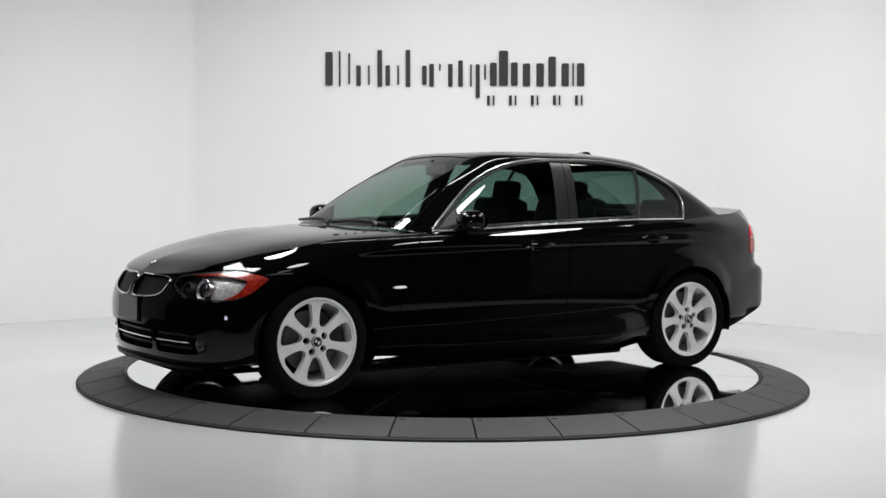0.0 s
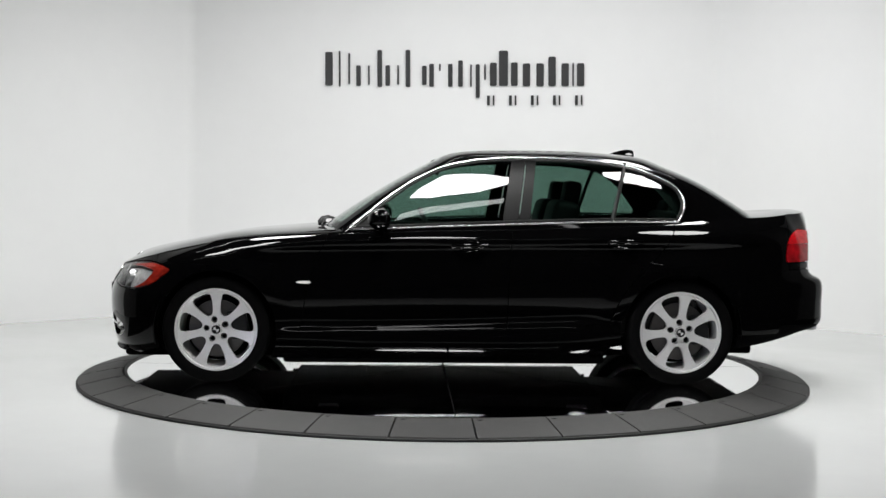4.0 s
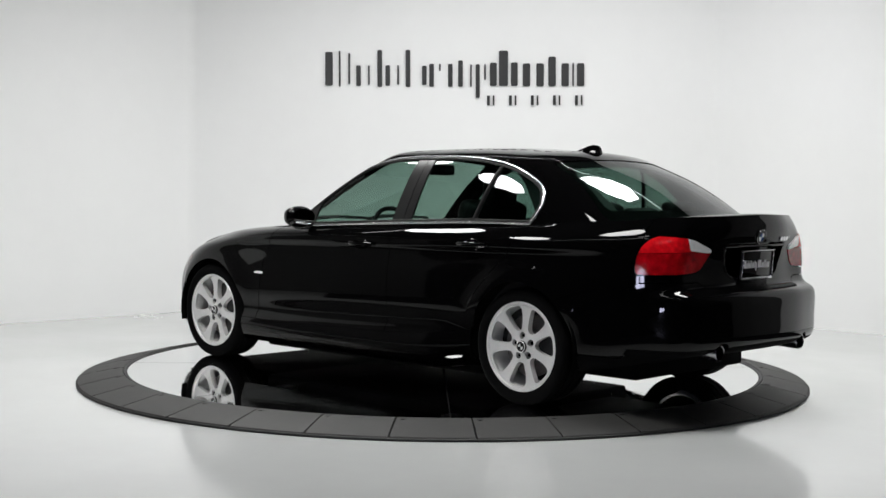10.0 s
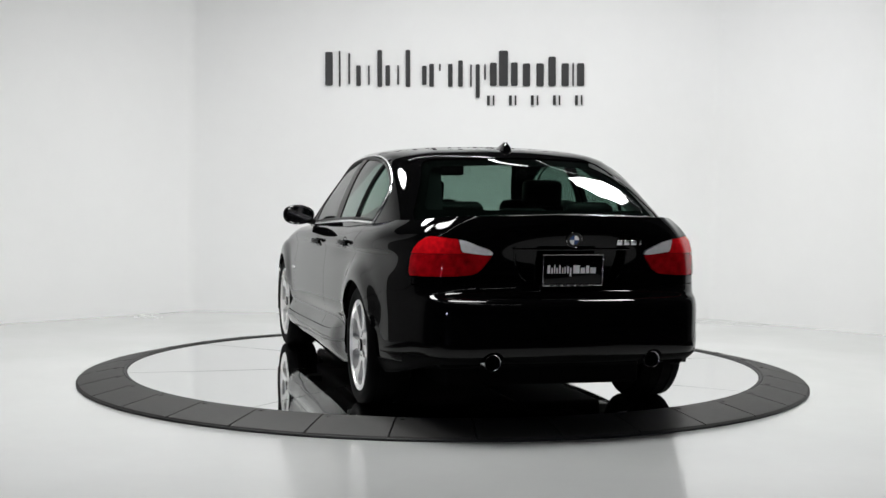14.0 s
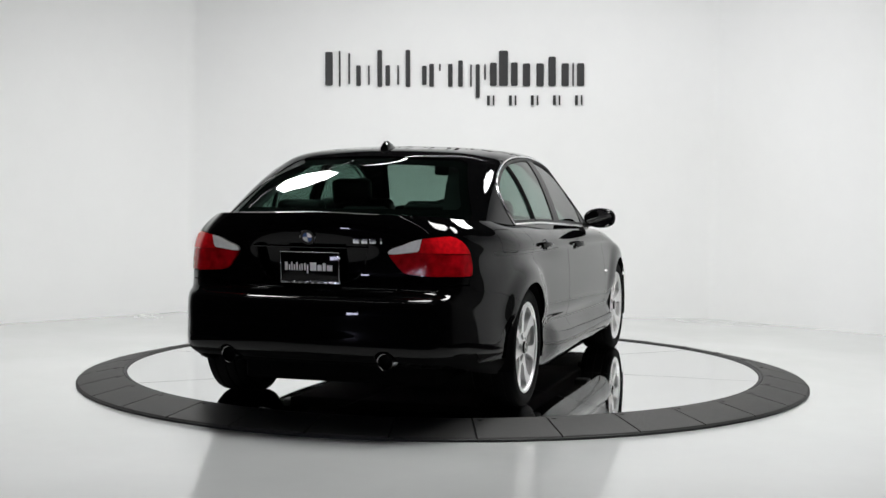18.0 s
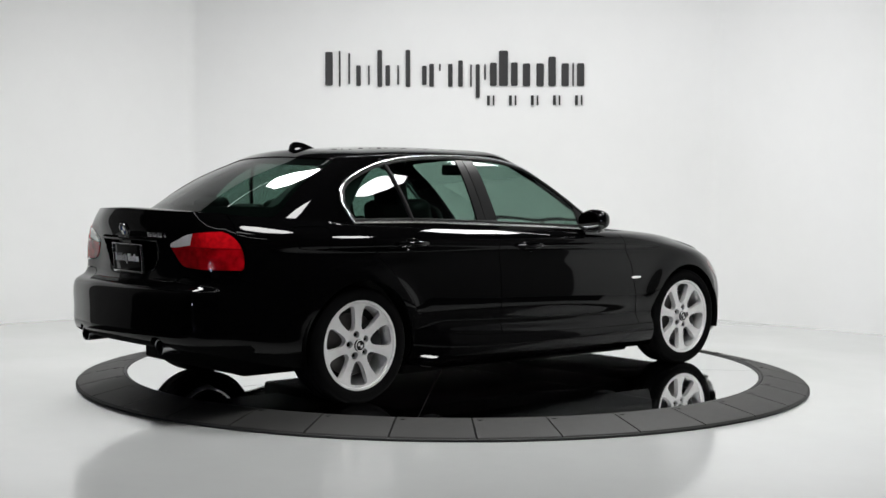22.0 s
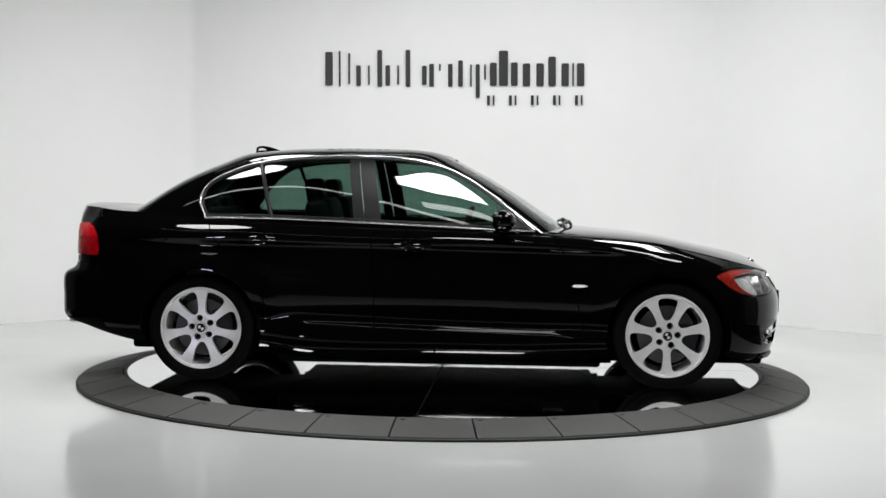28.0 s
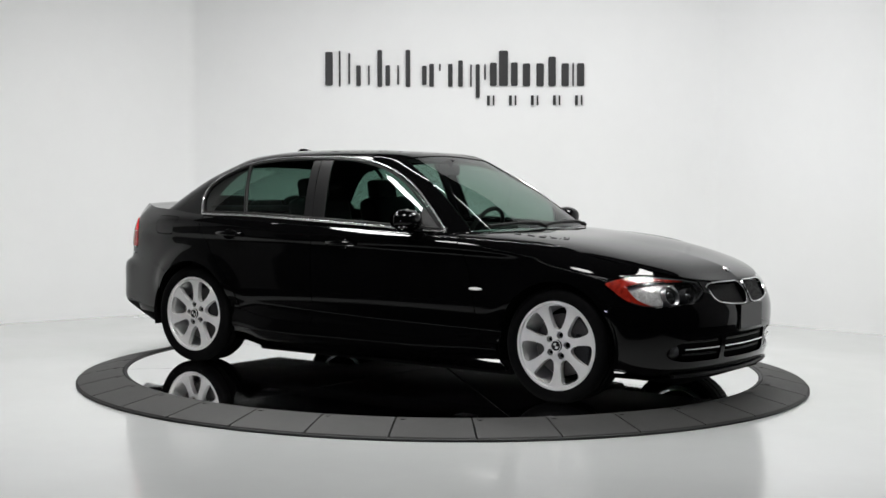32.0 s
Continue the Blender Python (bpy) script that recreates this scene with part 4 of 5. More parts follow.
# ---- glasshouse
DLO = curve([(-1.372, 0.975), (-1.408, 1.05), (-1.412, 1.10), (-1.385, 1.165), (-1.306, 1.222), (-1.142, 1.288), (-0.974, 1.324), (-0.804, 1.342), (-0.634, 1.349), (-0.463, 1.350), (-0.292, 1.347), (-0.12, 1.329), (0.051, 1.288), (0.222, 1.206), (0.391, 1.088), (0.53, 0.975), (0.60, 0.915)], 3)
belt_pts = [(0.60, 0.915), (0.30, 0.925), (0.055, 0.936), (-0.28, 0.950), (-0.615, 0.963), (-0.95, 0.974), (-1.372, 0.975)]
dlo = poly_sdf(DLO + belt_pts[1:-1], 0, 2)
dlo_side = lambda P: dlo(P) if P.y > 0.45 else -1
WIND = poly_sdf(curve([(-0.70, 0.90), (-0.655, 0.98), (-0.50, 1.29), (-0.465, 1.338), (-0.40, 1.352), (0.0, 1.372), (0.40, 1.352), (0.465, 1.338), (0.50, 1.29), (0.655, 0.98), (0.70, 0.90)], 3) + [(0.70, 0.8), (-0.70, 0.8)], 1, 2)
wind_only = lambda P: WIND(P) if P.x > -0.2 else -1
BACK = poly_sdf(curve([(-0.675, 1.03), (-0.648, 1.08), (-0.53, 1.28), (-0.49, 1.313), (-0.42, 1.325), (0.0, 1.338), (0.42, 1.325), (0.49, 1.313), (0.53, 1.28), (0.648, 1.08), (0.675, 1.03)], 3) + [(0.675, 0.9), (-0.675, 0.9)], 1, 2)
back_only = lambda P: BACK(P) if P.x < -1.1 else -1
HS = house.ns - 1
bm = bmesh.new()
for side in (1, -1):
    patch(bm, house, span(0, HS, 0.1), span(0, 6, 0.14), (neg(dlo_side), neg(wind_only), neg(back_only)), side, 0.02)
part("roof", bm, PAINT, car)
bm = bmesh.new()
for side in (1, -1):
    patch(bm, house, span(0, 6, 0.12), span(0, 4.6, 0.2), (grow(wind_only, 0.004),), side, 0.004, lift=-0.004)
wind = part("windscreen", bm, FRONT_GLASS, car, "clear windscreen with greenish tint")
bm = bmesh.new()
for side in (1, -1):
    patch(bm, house, span(9, HS, 0.12), span(0, 4.6, 0.2), (grow(back_only, 0.004),), side, 0.004, lift=-0.004)
rear_glass = part("rear_window", bm, REAR_GLASS, car, "tinted rear window")
bm = bmesh.new()
for side in (1, -1):
    patch(bm, house, span(9, HS, 0.12), span(0, 4.6, 0.2), (grow(back_only, 0.004), lambda P: 0.034 - min(BACK(P), P.z - 1.03)), side, 0.0, lift=-0.012)
part("glass_border", bm, BLACK_GAP, rear_glass, "black printed glass border")
bm = bmesh.new()
for side in (1, -1):
    patch(bm, house, span(0, 6, 0.12), span(0, 4.6, 0.2), (grow(wind_only, 0.004), lambda P: 0.02 - WIND(P)), side, 0.0, lift=-0.012)
part("glass_border", bm, BLACK_GAP, wind, "black printed glass border")
bpil = poly_sdf([(-0.30, 0.9), (-0.465, 0.9), (-0.53, 1.4), (-0.385, 1.4)], 0, 2)
qbar = poly_sdf([(-0.93, 0.9), (-0.965, 0.9), (-1.10, 1.4), (-1.075, 1.4)], 0, 2)
bline = right_of([(0.9, -0.3825), (1.4, -0.4575)])
qline = right_of([(0.9, -0.9475), (1.4, -1.0875)])
for side in (1, -1):
    pane = grow(dlo_side, 0.003)
    for name, keeps in (("front_side_window", (pane, grow(bline, -0.068))), ("rear_side_window", (pane, neg(bline, 0.068), grow(qline, -0.004))),
                        ("quarter_window", (pane, neg(qline, 0.004)))):
        bm = bmesh.new()
        patch(bm, house, span(2, 12, 0.12), span(0, 4.6, 0.2), keeps, side, 0.004, lift=-0.007)
        part(name, bm, SIDE_GLASS, car, "green-tinted side glass")
    for half in (grow(bline, 0.012), neg(bline, 0.017)):
        bm = bmesh.new()
        patch(bm, house, span(5, 10, 0.06), span(0, 4.6, 0.2), (pane, bpil, half), side, 0.012, lift=-0.002)
        part("door_pillar", bm, GLOSS_PLASTIC, car, "satin black pillar between the doors")


def on_house(x, z, side, lift=0.0):
    """The point of the glasshouse's side at this x and z."""
    s, w = 7.0, 2.0
    for _ in range(40):
        P = house(s, w)
        ex, ez = x - P.x, z - P.z
        if abs(ex) + abs(ez) < 1e-4:
            break
        e = 0.01
        Ps, Pw = (house(min(s + e, HS), w) - P) / e, (house(s, w + e) - P) / e
        det = Ps.x * Pw.z - Pw.x * Ps.z
        if abs(det) < 1e-6:
            break
        s += max(-0.8, min(0.8, (ex * Pw.z - Pw.x * ez) / det))
        w += max(-0.8, min(0.8, (Ps.x * ez - ex * Ps.z) / det))
        s, w = min(max(s, 1.5), 12.5), min(max(w, 0), 5)
    P = house(s, w) + house.normal(s, w) * lift
    return Vector((P.x, P.y * side, P.z))


def inset(pts, d):
    """A line in two axes moved sideways by d."""
    out = []
    for i, p in enumerate(pts):
        a, b = Vector(pts[max(i - 1, 0)]), Vector(pts[min(i + 1, len(pts) - 1)])
        t = (b - a).normalized()
        out.append((p[0] + t.y * d, p[1] - t.x * d))
    return out


for side in (1, -1):
    bm = bmesh.new()
    tube(bm, [on_house(x, z, side, -0.001) for x, z in inset(DLO, 0.0135)], 0.0075, 8)
    part("window_seal", bm, PLASTIC, car, "black rubber window seal")
    bm = bmesh.new()
    tube(bm, [on_house(x, z + 0.014, side, 0.0) for x, z in curve(belt_pts, 4)], 0.007, 8)
    part("window_seal", bm, PLASTIC, car, "black rubber window seal")
    bm = bmesh.new()
    tube(bm, [on_house(-0.9475 - 0.28 * (z - 0.9), z, side, -0.004) for z in span(0.965, 1.325, 0.04)], 0.0125, 8)
    part("quarter_bar", bm, GLOSS_PLASTIC, car, "satin black bar before the quarter window")
for side in (1, -1):
    bm = bmesh.new()
    tube(bm, [on_house(x, z, side, 0.001) for x, z in DLO], 0.0068, 8)
    part("upper_trim", bm, CHROME, car, "bright metal window trim")
    bm = bmesh.new()
    tube(bm, [on_house(x, z - 0.002, side, 0.004) for x, z in curve(belt_pts, 4)], 0.0068, 8, 0.8)
    part("belt_trim", bm, CHROME, car, "bright metal belt trim")


# ---- wheels
class Face:
    """The wheel's face over (angle, radius): dished spokes."""

    def __call__(self, a, r):
        y = 0.010 - 0.018 * max(0, 1 - abs(r - 0.06) / 0.06) * 0.6 - 0.012 * math.sin(max(0, min(1, (r - 0.05) / 0.17)) * math.pi)
        return Vector((r * math.cos(a), -y, r * math.sin(a)))

    def normal(self, a, r):
        return Vector((0, -1, 0))


wheel_face = Face()
hole_half = [(0.085, 0.007), (0.093, 0.020), (0.115, 0.033), (0.140, 0.043), (0.165, 0.051), (0.190, 0.056), (0.205, 0.049), (0.2130, 0.026)]
hole_line = curve([(r, h) for r, h in hole_half] + [(r, -h) for r, h in hole_half[::-1]], 4, True)
hole = poly_sdf(hole_line, 0, 1)


def spokes(P):
    r, a = math.hypot(P.x, P.z), math.atan2(P.z, P.x)
    step = 2 * math.pi / 7
    a -= round(a / step) * step
    return -hole(Vector((r * math.cos(a), r * math.sin(a))))


def lug(P):
    r, a = math.hypot(P.x, P.z), math.atan2(P.z, P.x)
    step = 2 * math.pi / 5
    a -= 0.3 + round((a - 0.3) / step) * step
    return math.hypot(r * math.cos(a) - 0.058, r * math.sin(a)) - 0.019


def make_wheel(width, turn):
    """A wheel standing at the origin with its outer face towards -y: tyre, rim and brake under it."""
    bm = bmesh.new()
    R, h = TYRE_R, width / 2
    prof = [(0.236, -h * 0.80), (0.242, -h * 0.90), (0.262, -h * 0.985), (0.285, -h), (0.300, -h * 0.97), (0.311, -h * 0.90), (R - 0.001, -h * 0.80), (R, -h * 0.62)]
    for g in (-0.5, 0.0, 0.5):
        prof += [(R, (g - 0.06) * h), (R - 0.006, (g - 0.05) * h), (R - 0.006, (g + 0.05) * h), (R, (g + 0.06) * h)]
    prof += [(R, h * 0.62), (R - 0.001, h * 0.80), (0.311, h * 0.9), (0.285, h), (0.242, h * 0.9), (0.236, h * 0.8)]
    lathe(bm, prof, 72, None, True)
    tyre = finish("wheel", bm, RUBBER, car, "black low-profile tyre on silver seven-spoke wheel")
    face_y = -h * 0.86
    bm = bmesh.new()
    step = 2 * math.pi / 84
    patch(bm, wheel_face, [k * step for k in range(85)], [0.03, 0.04, 0.05, 0.058, 0.066, 0.075, 0.085, 0.095, 0.105, 0.12, 0.14, 0.16, 0.18, 0.195, 0.205, 0.214, 0.222], (spokes, lug), 1, 0.035, True)
    bmesh.ops.translate(bm, vec=(0, face_y + 0.012, 0), verts=bm.verts)
    lathe(bm, [(0.222, face_y + 0.004), (0.2275, face_y - 0.006), (0.237, face_y - 0.008), (0.241, face_y - 0.003), (0.239, face_y + 0.012), (0.228, face_y + 0.02), (0.215, face_y + 0.08), (0.205, h * 0.8), (0.2, h * 0.8), (0.212, face_y + 0.06), (0.222, face_y + 0.004)], 84)
    bmesh.ops.recalc_face_normals(bm, faces=bm.faces)
    part("rim", bm, ALLOY, tyre, "silver seven-spoke alloy rim")
    bm = bmesh.new()
    lathe(bm, [(0.0, face_y - 0.004), (0.026, face_y - 0.004), (0.031, face_y - 0.001), (0.033, face_y + 0.02)], 32)
    cap = part("hub_cap", bm, GLOSS_PLASTIC, tyre, "black round hub cap")
    bm = bmesh.new()
    lathe(bm, [(0.026, face_y - 0.0045), (0.0285, face_y - 0.0075), (0.031, face_y - 0.004)], 32)
    part("cap_ring", bm, ALLOY, tyre, "thin bright ring")
    for k in range(4):
        bm = bmesh.new()
        c = bm.verts.new((0, face_y - 0.0048, 0))
        vs = [bm.verts.new((0.017 * math.cos(radians(90 * k + 18 * i)), face_y - 0.0048, 0.017 * math.sin(radians(90 * k + 18 * i)))) for i in range(6)]
        for a, b in zip(vs, vs[1:]):
            bm.faces.new((c, a, b))
        part("cap_field", bm, SILVER_PAINT if k % 2 else GLOSS_PLASTIC, tyre, "", False)
    bm = bmesh.new()
    lathe(bm, [(0.0, face_y + 0.055), (0.085, face_y + 0.055), (0.09, face_y + 0.075), (0.165, face_y + 0.078), (0.168, face_y + 0.084), (0.165, face_y + 0.1), (0.0, face_y + 0.1)], 48)
    part("brake_disc", bm, BRAKE, tyre, "grey steel brake disc")
    bm = bmesh.new()
    box(bm, 0.07, 0.178, face_y + 0.045, face_y + 0.12, -0.085, 0.085, 0.012)
    part("brake_caliper", bm, DARK_METAL, tyre)
    bm = bmesh.new()
    lathe(bm, [(0.0, 0.06), (0.2, 0.06), (0.2, 0.08), (0.0, 0.08)], 32)
    part("wheel_back", bm, BLACK_GAP, tyre)
    for k in range(5):
        a = 0.3 + 2 * math.pi * k / 5
        bm = bmesh.new()
        lathe(bm, [(0, face_y + 0.022), (0.008, face_y + 0.022), (0.0095, face_y + 0.026), (0.0095, face_y + 0.05)], 6, Matrix.Translation((0.058 * math.cos(a), 0, 0.058 * math.sin(a))))
        part("wheel_bolt", bm, BLACK_GAP, tyre)
    for ob in list(tyre.children):
        if ob.name.split('.')[0] != 'wheel_back':
            ob.scale = (1.025, 1, 1.025)
    return tyre


front_wheel = make_wheel(0.225, 0)
rear_wheel = make_wheel(0.24, 0)
front_wheel.matrix_basis = pose(AXLE, -0.765, HUB_Z, 0, 12.9, 0)
rear_wheel.matrix_basis = pose(-AXLE, -0.765, HUB_Z, 0, -12.9, 0)
copy_thing(front_wheel, pose(AXLE, 0.765, HUB_Z, 0, -12.9, 180))
copy_thing(rear_wheel, pose(-AXLE, 0.765, HUB_Z, 0, -5, 180))

# wheel wells, floor pan and engine tray: black, close the body from below
for cx in (AXLE, -AXLE):
    for side in (1, -1):
        bm = bmesh.new()
        n = 20
        rows = []
        for k in range(n + 1):
            a = radians(-14 + 208 * k / n)
            rows.append([bm.verts.new((cx + r * math.cos(a), y * side, HUB_Z + r * math.sin(a))) for r, y in ((0.368, 0.872 if cx > 0 else 0.88), (0.368, 0.56), (0.05, 0.56))])
        for p, q in zip(rows, rows[1:]):
            for i in (0, 1):
                bm.faces.new((p[i], p[i + 1], q[i + 1], q[i]))
        part("wheel_arch_liner", bm, BLACK_GAP, car, "black wheel arch liner")
for name, dims in (("floor_pan", (-0.98, 0.98, -0.79, 0.79, 0.185, 0.26)), ("tunnel_cover", (-0.95, 1.0, -0.70, 0.70, 0.100, 0.2)), ("engine_tray", (0.98, 1.98, -0.53, 0.53, 0.118, 0.30)),
                   ("axle_cover", (-1.9, -0.95, -0.53, 0.53, 0.15, 0.40)), ("front_beam", (1.70, 1.92, -0.62, 0.62, 0.165, 0.5)), ("rear_beam", (-2.05, -1.74, -0.60, 0.60, 0.265, 0.6)), ("rear_undertray", (-1.95, -1.70, -0.66, 0.66, 0.255, 0.36))):
    bm = bmesh.new()
    box(bm, *dims, 0.02)
    part(name, bm, BLACK_GAP, car)



def find(net, i, j, a, b, s, w, side=1, lift=0.0):
    """The point of a surface whose axes i and j are a and b, searched from (s, w); and the way out of it."""
    for _ in range(60):
        P = net(s, w)
        ea, eb = a - P[i], b - P[j]
        if abs(ea) + abs(eb) < 1e-4:
            break
        e = 0.01
        Ps, Pw = (net(min(s + e, net.ns - 1), w) - net(s - e if s + e > net.ns - 1 else s, w)) / e, (net(s, min(w + e, net.nw - 1)) - net(s, w - e if w + e > net.nw - 1 else w)) / e
        det = Ps[i] * Pw[j] - Pw[i] * Ps[j]
        if abs(det) < 1e-7:
            break
        s = min(max(s + max(-0.6, min(0.6, (ea * Pw[j] - Pw[i] * eb) / det)), 0), net.ns - 1)
        w = min(max(w + max(-0.6, min(0.6, (Ps[i] * eb - ea * Ps[j]) / det)), 0), net.nw - 1)
    n = net.normal(s, w)
    P = net(s, w) + n * lift
    return Vector((P.x, P.y * side, P.z)), Vector((n.x, n.y * side, n.z))


def on_side(x, z, side=1, lift=0.0):
    return find(body, 0, 2, x, z, 10.0 - 2.2 * x, 4.0, side, lift)


def on_nose(y, z, lift=0.0):
    return find(body, 1, 2, abs(y), z, 1.0 + abs(y) * 3, 4.0, 1 if y >= 0 else -1, lift)


def on_tail(y, z, lift=0.0):
    return find(body, 1, 2, abs(y), z, NS - abs(y) * 4.5, 5.0, 1 if y >= 0 else -1, lift)


def facing(p, n, spin=0.0):
    """A pose at p whose -y axis looks along n."""
    y = -n.normalized()
    x = y.cross(Vector((0, 0, 1))).normalized()
    z = x.cross(y)
    return Matrix(((x.x, y.x, z.x, p.x), (x.y, y.y, z.y, p.y), (x.z, y.z, z.z, p.z), (0, 0, 0, 1))) @ pose(0, 0, 0, 0, spin, 0)


# black inner shell that closes the seams and recesses
bm = bmesh.new()
for side in (1, -1):
    patch(bm, body, span(0, NS, 0.25), span(0.3, 7, 0.35), (grow(front_arch, -0.02), grow(rear_arch, -0.02)), side, 0.0, lift=-0.05)
    patch(bm, body, span(5.6, 18, 0.25), span(0.3, 6.8, 0.35), (grow(front_arch, -0.02), grow(rear_arch, -0.02), neg(tail_only)), side, 0.0, lift=-0.014)
part("inner_shell", bm, BLACK_GAP, car, "dark inner shell in seams")

# ---- headlamps
clear_mid = poly_sdf(curve([(1.770, 0.662), (1.86, 0.685), (1.95, 0.680), (2.08, 0.69), (2.08, 0.52), (1.95, 0.540), (1.89, 0.555), (1.825, 0.588), (1.785, 0.628)], 3, True), 0, 2)
for side in (1, -1):
    bm = bmesh.new()
    patch(bm, body, span(1, 6, 0.08), span(3.5, 7, 0.12), (grow(head_only, -0.003),), side, 0.01)
    lamp = part("headlamp", bm, LAMP_GLASS, car, "clear headlamp with amber corner")
    bm = bmesh.new()
    patch(bm, body, span(1, 6, 0.1), span(3.5, 7, 0.14), (grow(head_only, 0.0),), side, 0.0, lift=-0.045)
    part("housing", bm, LAMP_BOWL, lamp, "dark lamp housing")
    bm = bmesh.new()
    patch(bm, body, span(1, 6, 0.08), span(3.5, 7, 0.08), (grow(head_only, -0.006), neg(clear_mid), lambda P: 1.955 - P.x), side, 0.01, lift=-0.006)
    part("amber_reflector", bm, AMBER, lamp, "amber corner reflector")
    bm = bmesh.new()
    patch(bm, body, span(1, 6, 0.08), span(3.5, 7, 0.08), (grow(head_only, -0.004), grow(clear_mid, -0.003), lambda P: 1.94 - P.x), side, 0.008, lift=-0.030)
    part("silver_reflector", bm, LAMP_SILVER, lamp, "bright faceted reflector")
    bm = bmesh.new()
    patch(bm, body, span(1, 6, 0.08), span(3.5, 7, 0.12), (grow(head_only, -0.004), lambda P: 0.009 - head_only(P), lambda P: P.x - 1.80), side, 0.004, lift=-0.004)
    part("lamp_rim", bm, DARK_METAL, lamp, "silver inner rim")
    for y, z, r, shine in ((0.515, 0.607, 0.046, DARK_METAL), (0.625, 0.615, 0.056, STEEL)):
        p, n = on_nose(y * side, z, -0.03)
        ahead = (n + Vector((1.0, 0, 0))).normalized()
        bm = bmesh.new()
        lathe(bm, [(r * 0.72, 0.03), (r * 0.8, -0.004), (r, -0.012), (r * 1.06, -0.004), (r * 1.06, 0.03)], 28, facing(p, ahead))
        part("projector_ring", bm, shine, lamp, "chrome lamp ring")
        bm = bmesh.new()
        lathe(bm, [(0.0, -0.012), (r * 0.3, -0.008), (r * 0.55, 0.004), (r * 0.74, 0.025)], 24, facing(p, ahead))
        part("projector_lens", bm, LAMP_BOWL, lamp, "round glass lens")

# ---- tail lamps
lamp_split = lambda P: 0.849 - 0.03 * max(0, abs(P.y) - 0.55) - P.z
clear_in = poly_sdf([(0.565, 0.957), (0.36, 0.917), (0.36, 0.845), (0.43, 0.843), (0.545, 0.857)], 1, 2)
for side in (1, -1):
    bm = bmesh.new()
    patch(bm, body, span(13, NS - 1, 0.07), span(3.5, 7, 0.12), (grow(tail_only, -0.0025), neg(clear_in, 0.0015), lambda P: lamp_split(P) - 0.0015), side, 0.02, lift=0.004)
    lamp = part("tail_lamp", bm, RED_LENS, car, "red tail lamp with clear strip")
    bm = bmesh.new()
    patch(bm, body, span(13, NS - 1, 0.07), span(3.5, 7, 0.12), (grow(tail_only, -0.0025), neg(clear_in, 0.0015), lambda P: -lamp_split(P) - 0.0015), side, 0.02, lift=0.006)
    part("upper_lens", bm, RED_BRIGHT, lamp, "brighter red upper lens")
    bm = bmesh.new()
    patch(bm, body, span(13, NS - 1, 0.07), span(3.5, 7, 0.12), (grow(tail_only, -0.0025), grow(clear_in, -0.0015)), side, 0.02, lift=0.007)
    part("clear_strip", bm, CLEAR_LENS, lamp, "clear reversing light strip")
    bm = bmesh.new()
    patch(bm, body, span(13, NS - 1, 0.07), span(3.5, 7, 0.12), (grow(tail_only, -0.002),), side, 0.0, lift=-0.012)
    part("lamp_backing", bm, RED_DARK, lamp, "dark red backing")

# ---- kidney grilles, intake, fog lamps
KID = curve([(0.028, 0.652), (0.15, 0.661), (0.30, 0.660), (0.368, 0.645), (0.362, 0.60), (0.31, 0.56), (0.10, 0.540), (0.028, 0.56)], 4, True)
for side in (1, -1):
    pts = [on_nose(y * side, z, 0.003)[0] for y, z in KID]
    bm = bmesh.new()
    tube(bm, pts + pts[:2], 0.0036, 8)
    kid = part("kidney_grille", bm, BRIGHT_CHROME, car, "chrome-framed black kidney grille")
    for k in range(15):
        y = 0.046 + 0.0215 * k
        zs = [z for yy, z in KID if abs(yy - y) < 0.03]
        lo, hi = max(0.548, min(zs)), max(zs) - 0.004
        a, b = on_nose(y * side, lo, -0.018)[0], on_nose(y * side, hi, -0.018)[0]
        bm = bmesh.new()
        tube(bm, [a, (a + b) / 2, b], 0.0042, 6, 1.5)
        part("grille_slat", bm, GLOSS_PLASTIC, kid)
    p, n = on_nose(0.635 * side, 0.298, -0.022)
    bm = bmesh.new()
    lathe(bm, [(0.0, -0.010), (0.024, -0.006), (0.033, 0.0), (0.037, 0.004), (0.037, 0.03)], 28, facing(p, Vector((1, 0.25 * side, 0))))
    part("fog_lamp", bm, LAMP_GLASS, car, "round clear fog lamp")
    bm = bmesh.new()
    lathe(bm, [(0.0, 0.02), (0.024, 0.016), (0.034, 0.006), (0.039, 0.002), (0.039, 0.03)], 28, facing(p, Vector((1, 0.25 * side, 0))))
    part("fog_reflector", bm, LAMP_BOWL, car, "silver fog lamp reflector")
for y0, y1 in ((-0.262, 0.262), (0.32, 0.585), (-0.585, -0.32)):
    for z in (0.282, 0.352):
        bm = bmesh.new()
        tube(bm, [on_nose(y, z, -0.022)[0] for y in span(y0, y1, 0.05)], 0.006, 6)
        part("intake_slat", bm, PLASTIC, car)
    bm = bmesh.new()
    tube(bm, [on_nose(y, 0.317, -0.006)[0] for y in span(y0, y1, 0.05)], 0.005, 8)
    part("intake_trim", bm, CHROME, car, "thin bright intake strip")
bm = bmesh.new()
tube(bm, [on_nose(y, 0.18, 0.008)[0] for y in span(-0.62, 0.62, 0.06)], 0.012, 8, 1.6)
part("front_lip", bm, PLASTIC, car, "black lower lip")

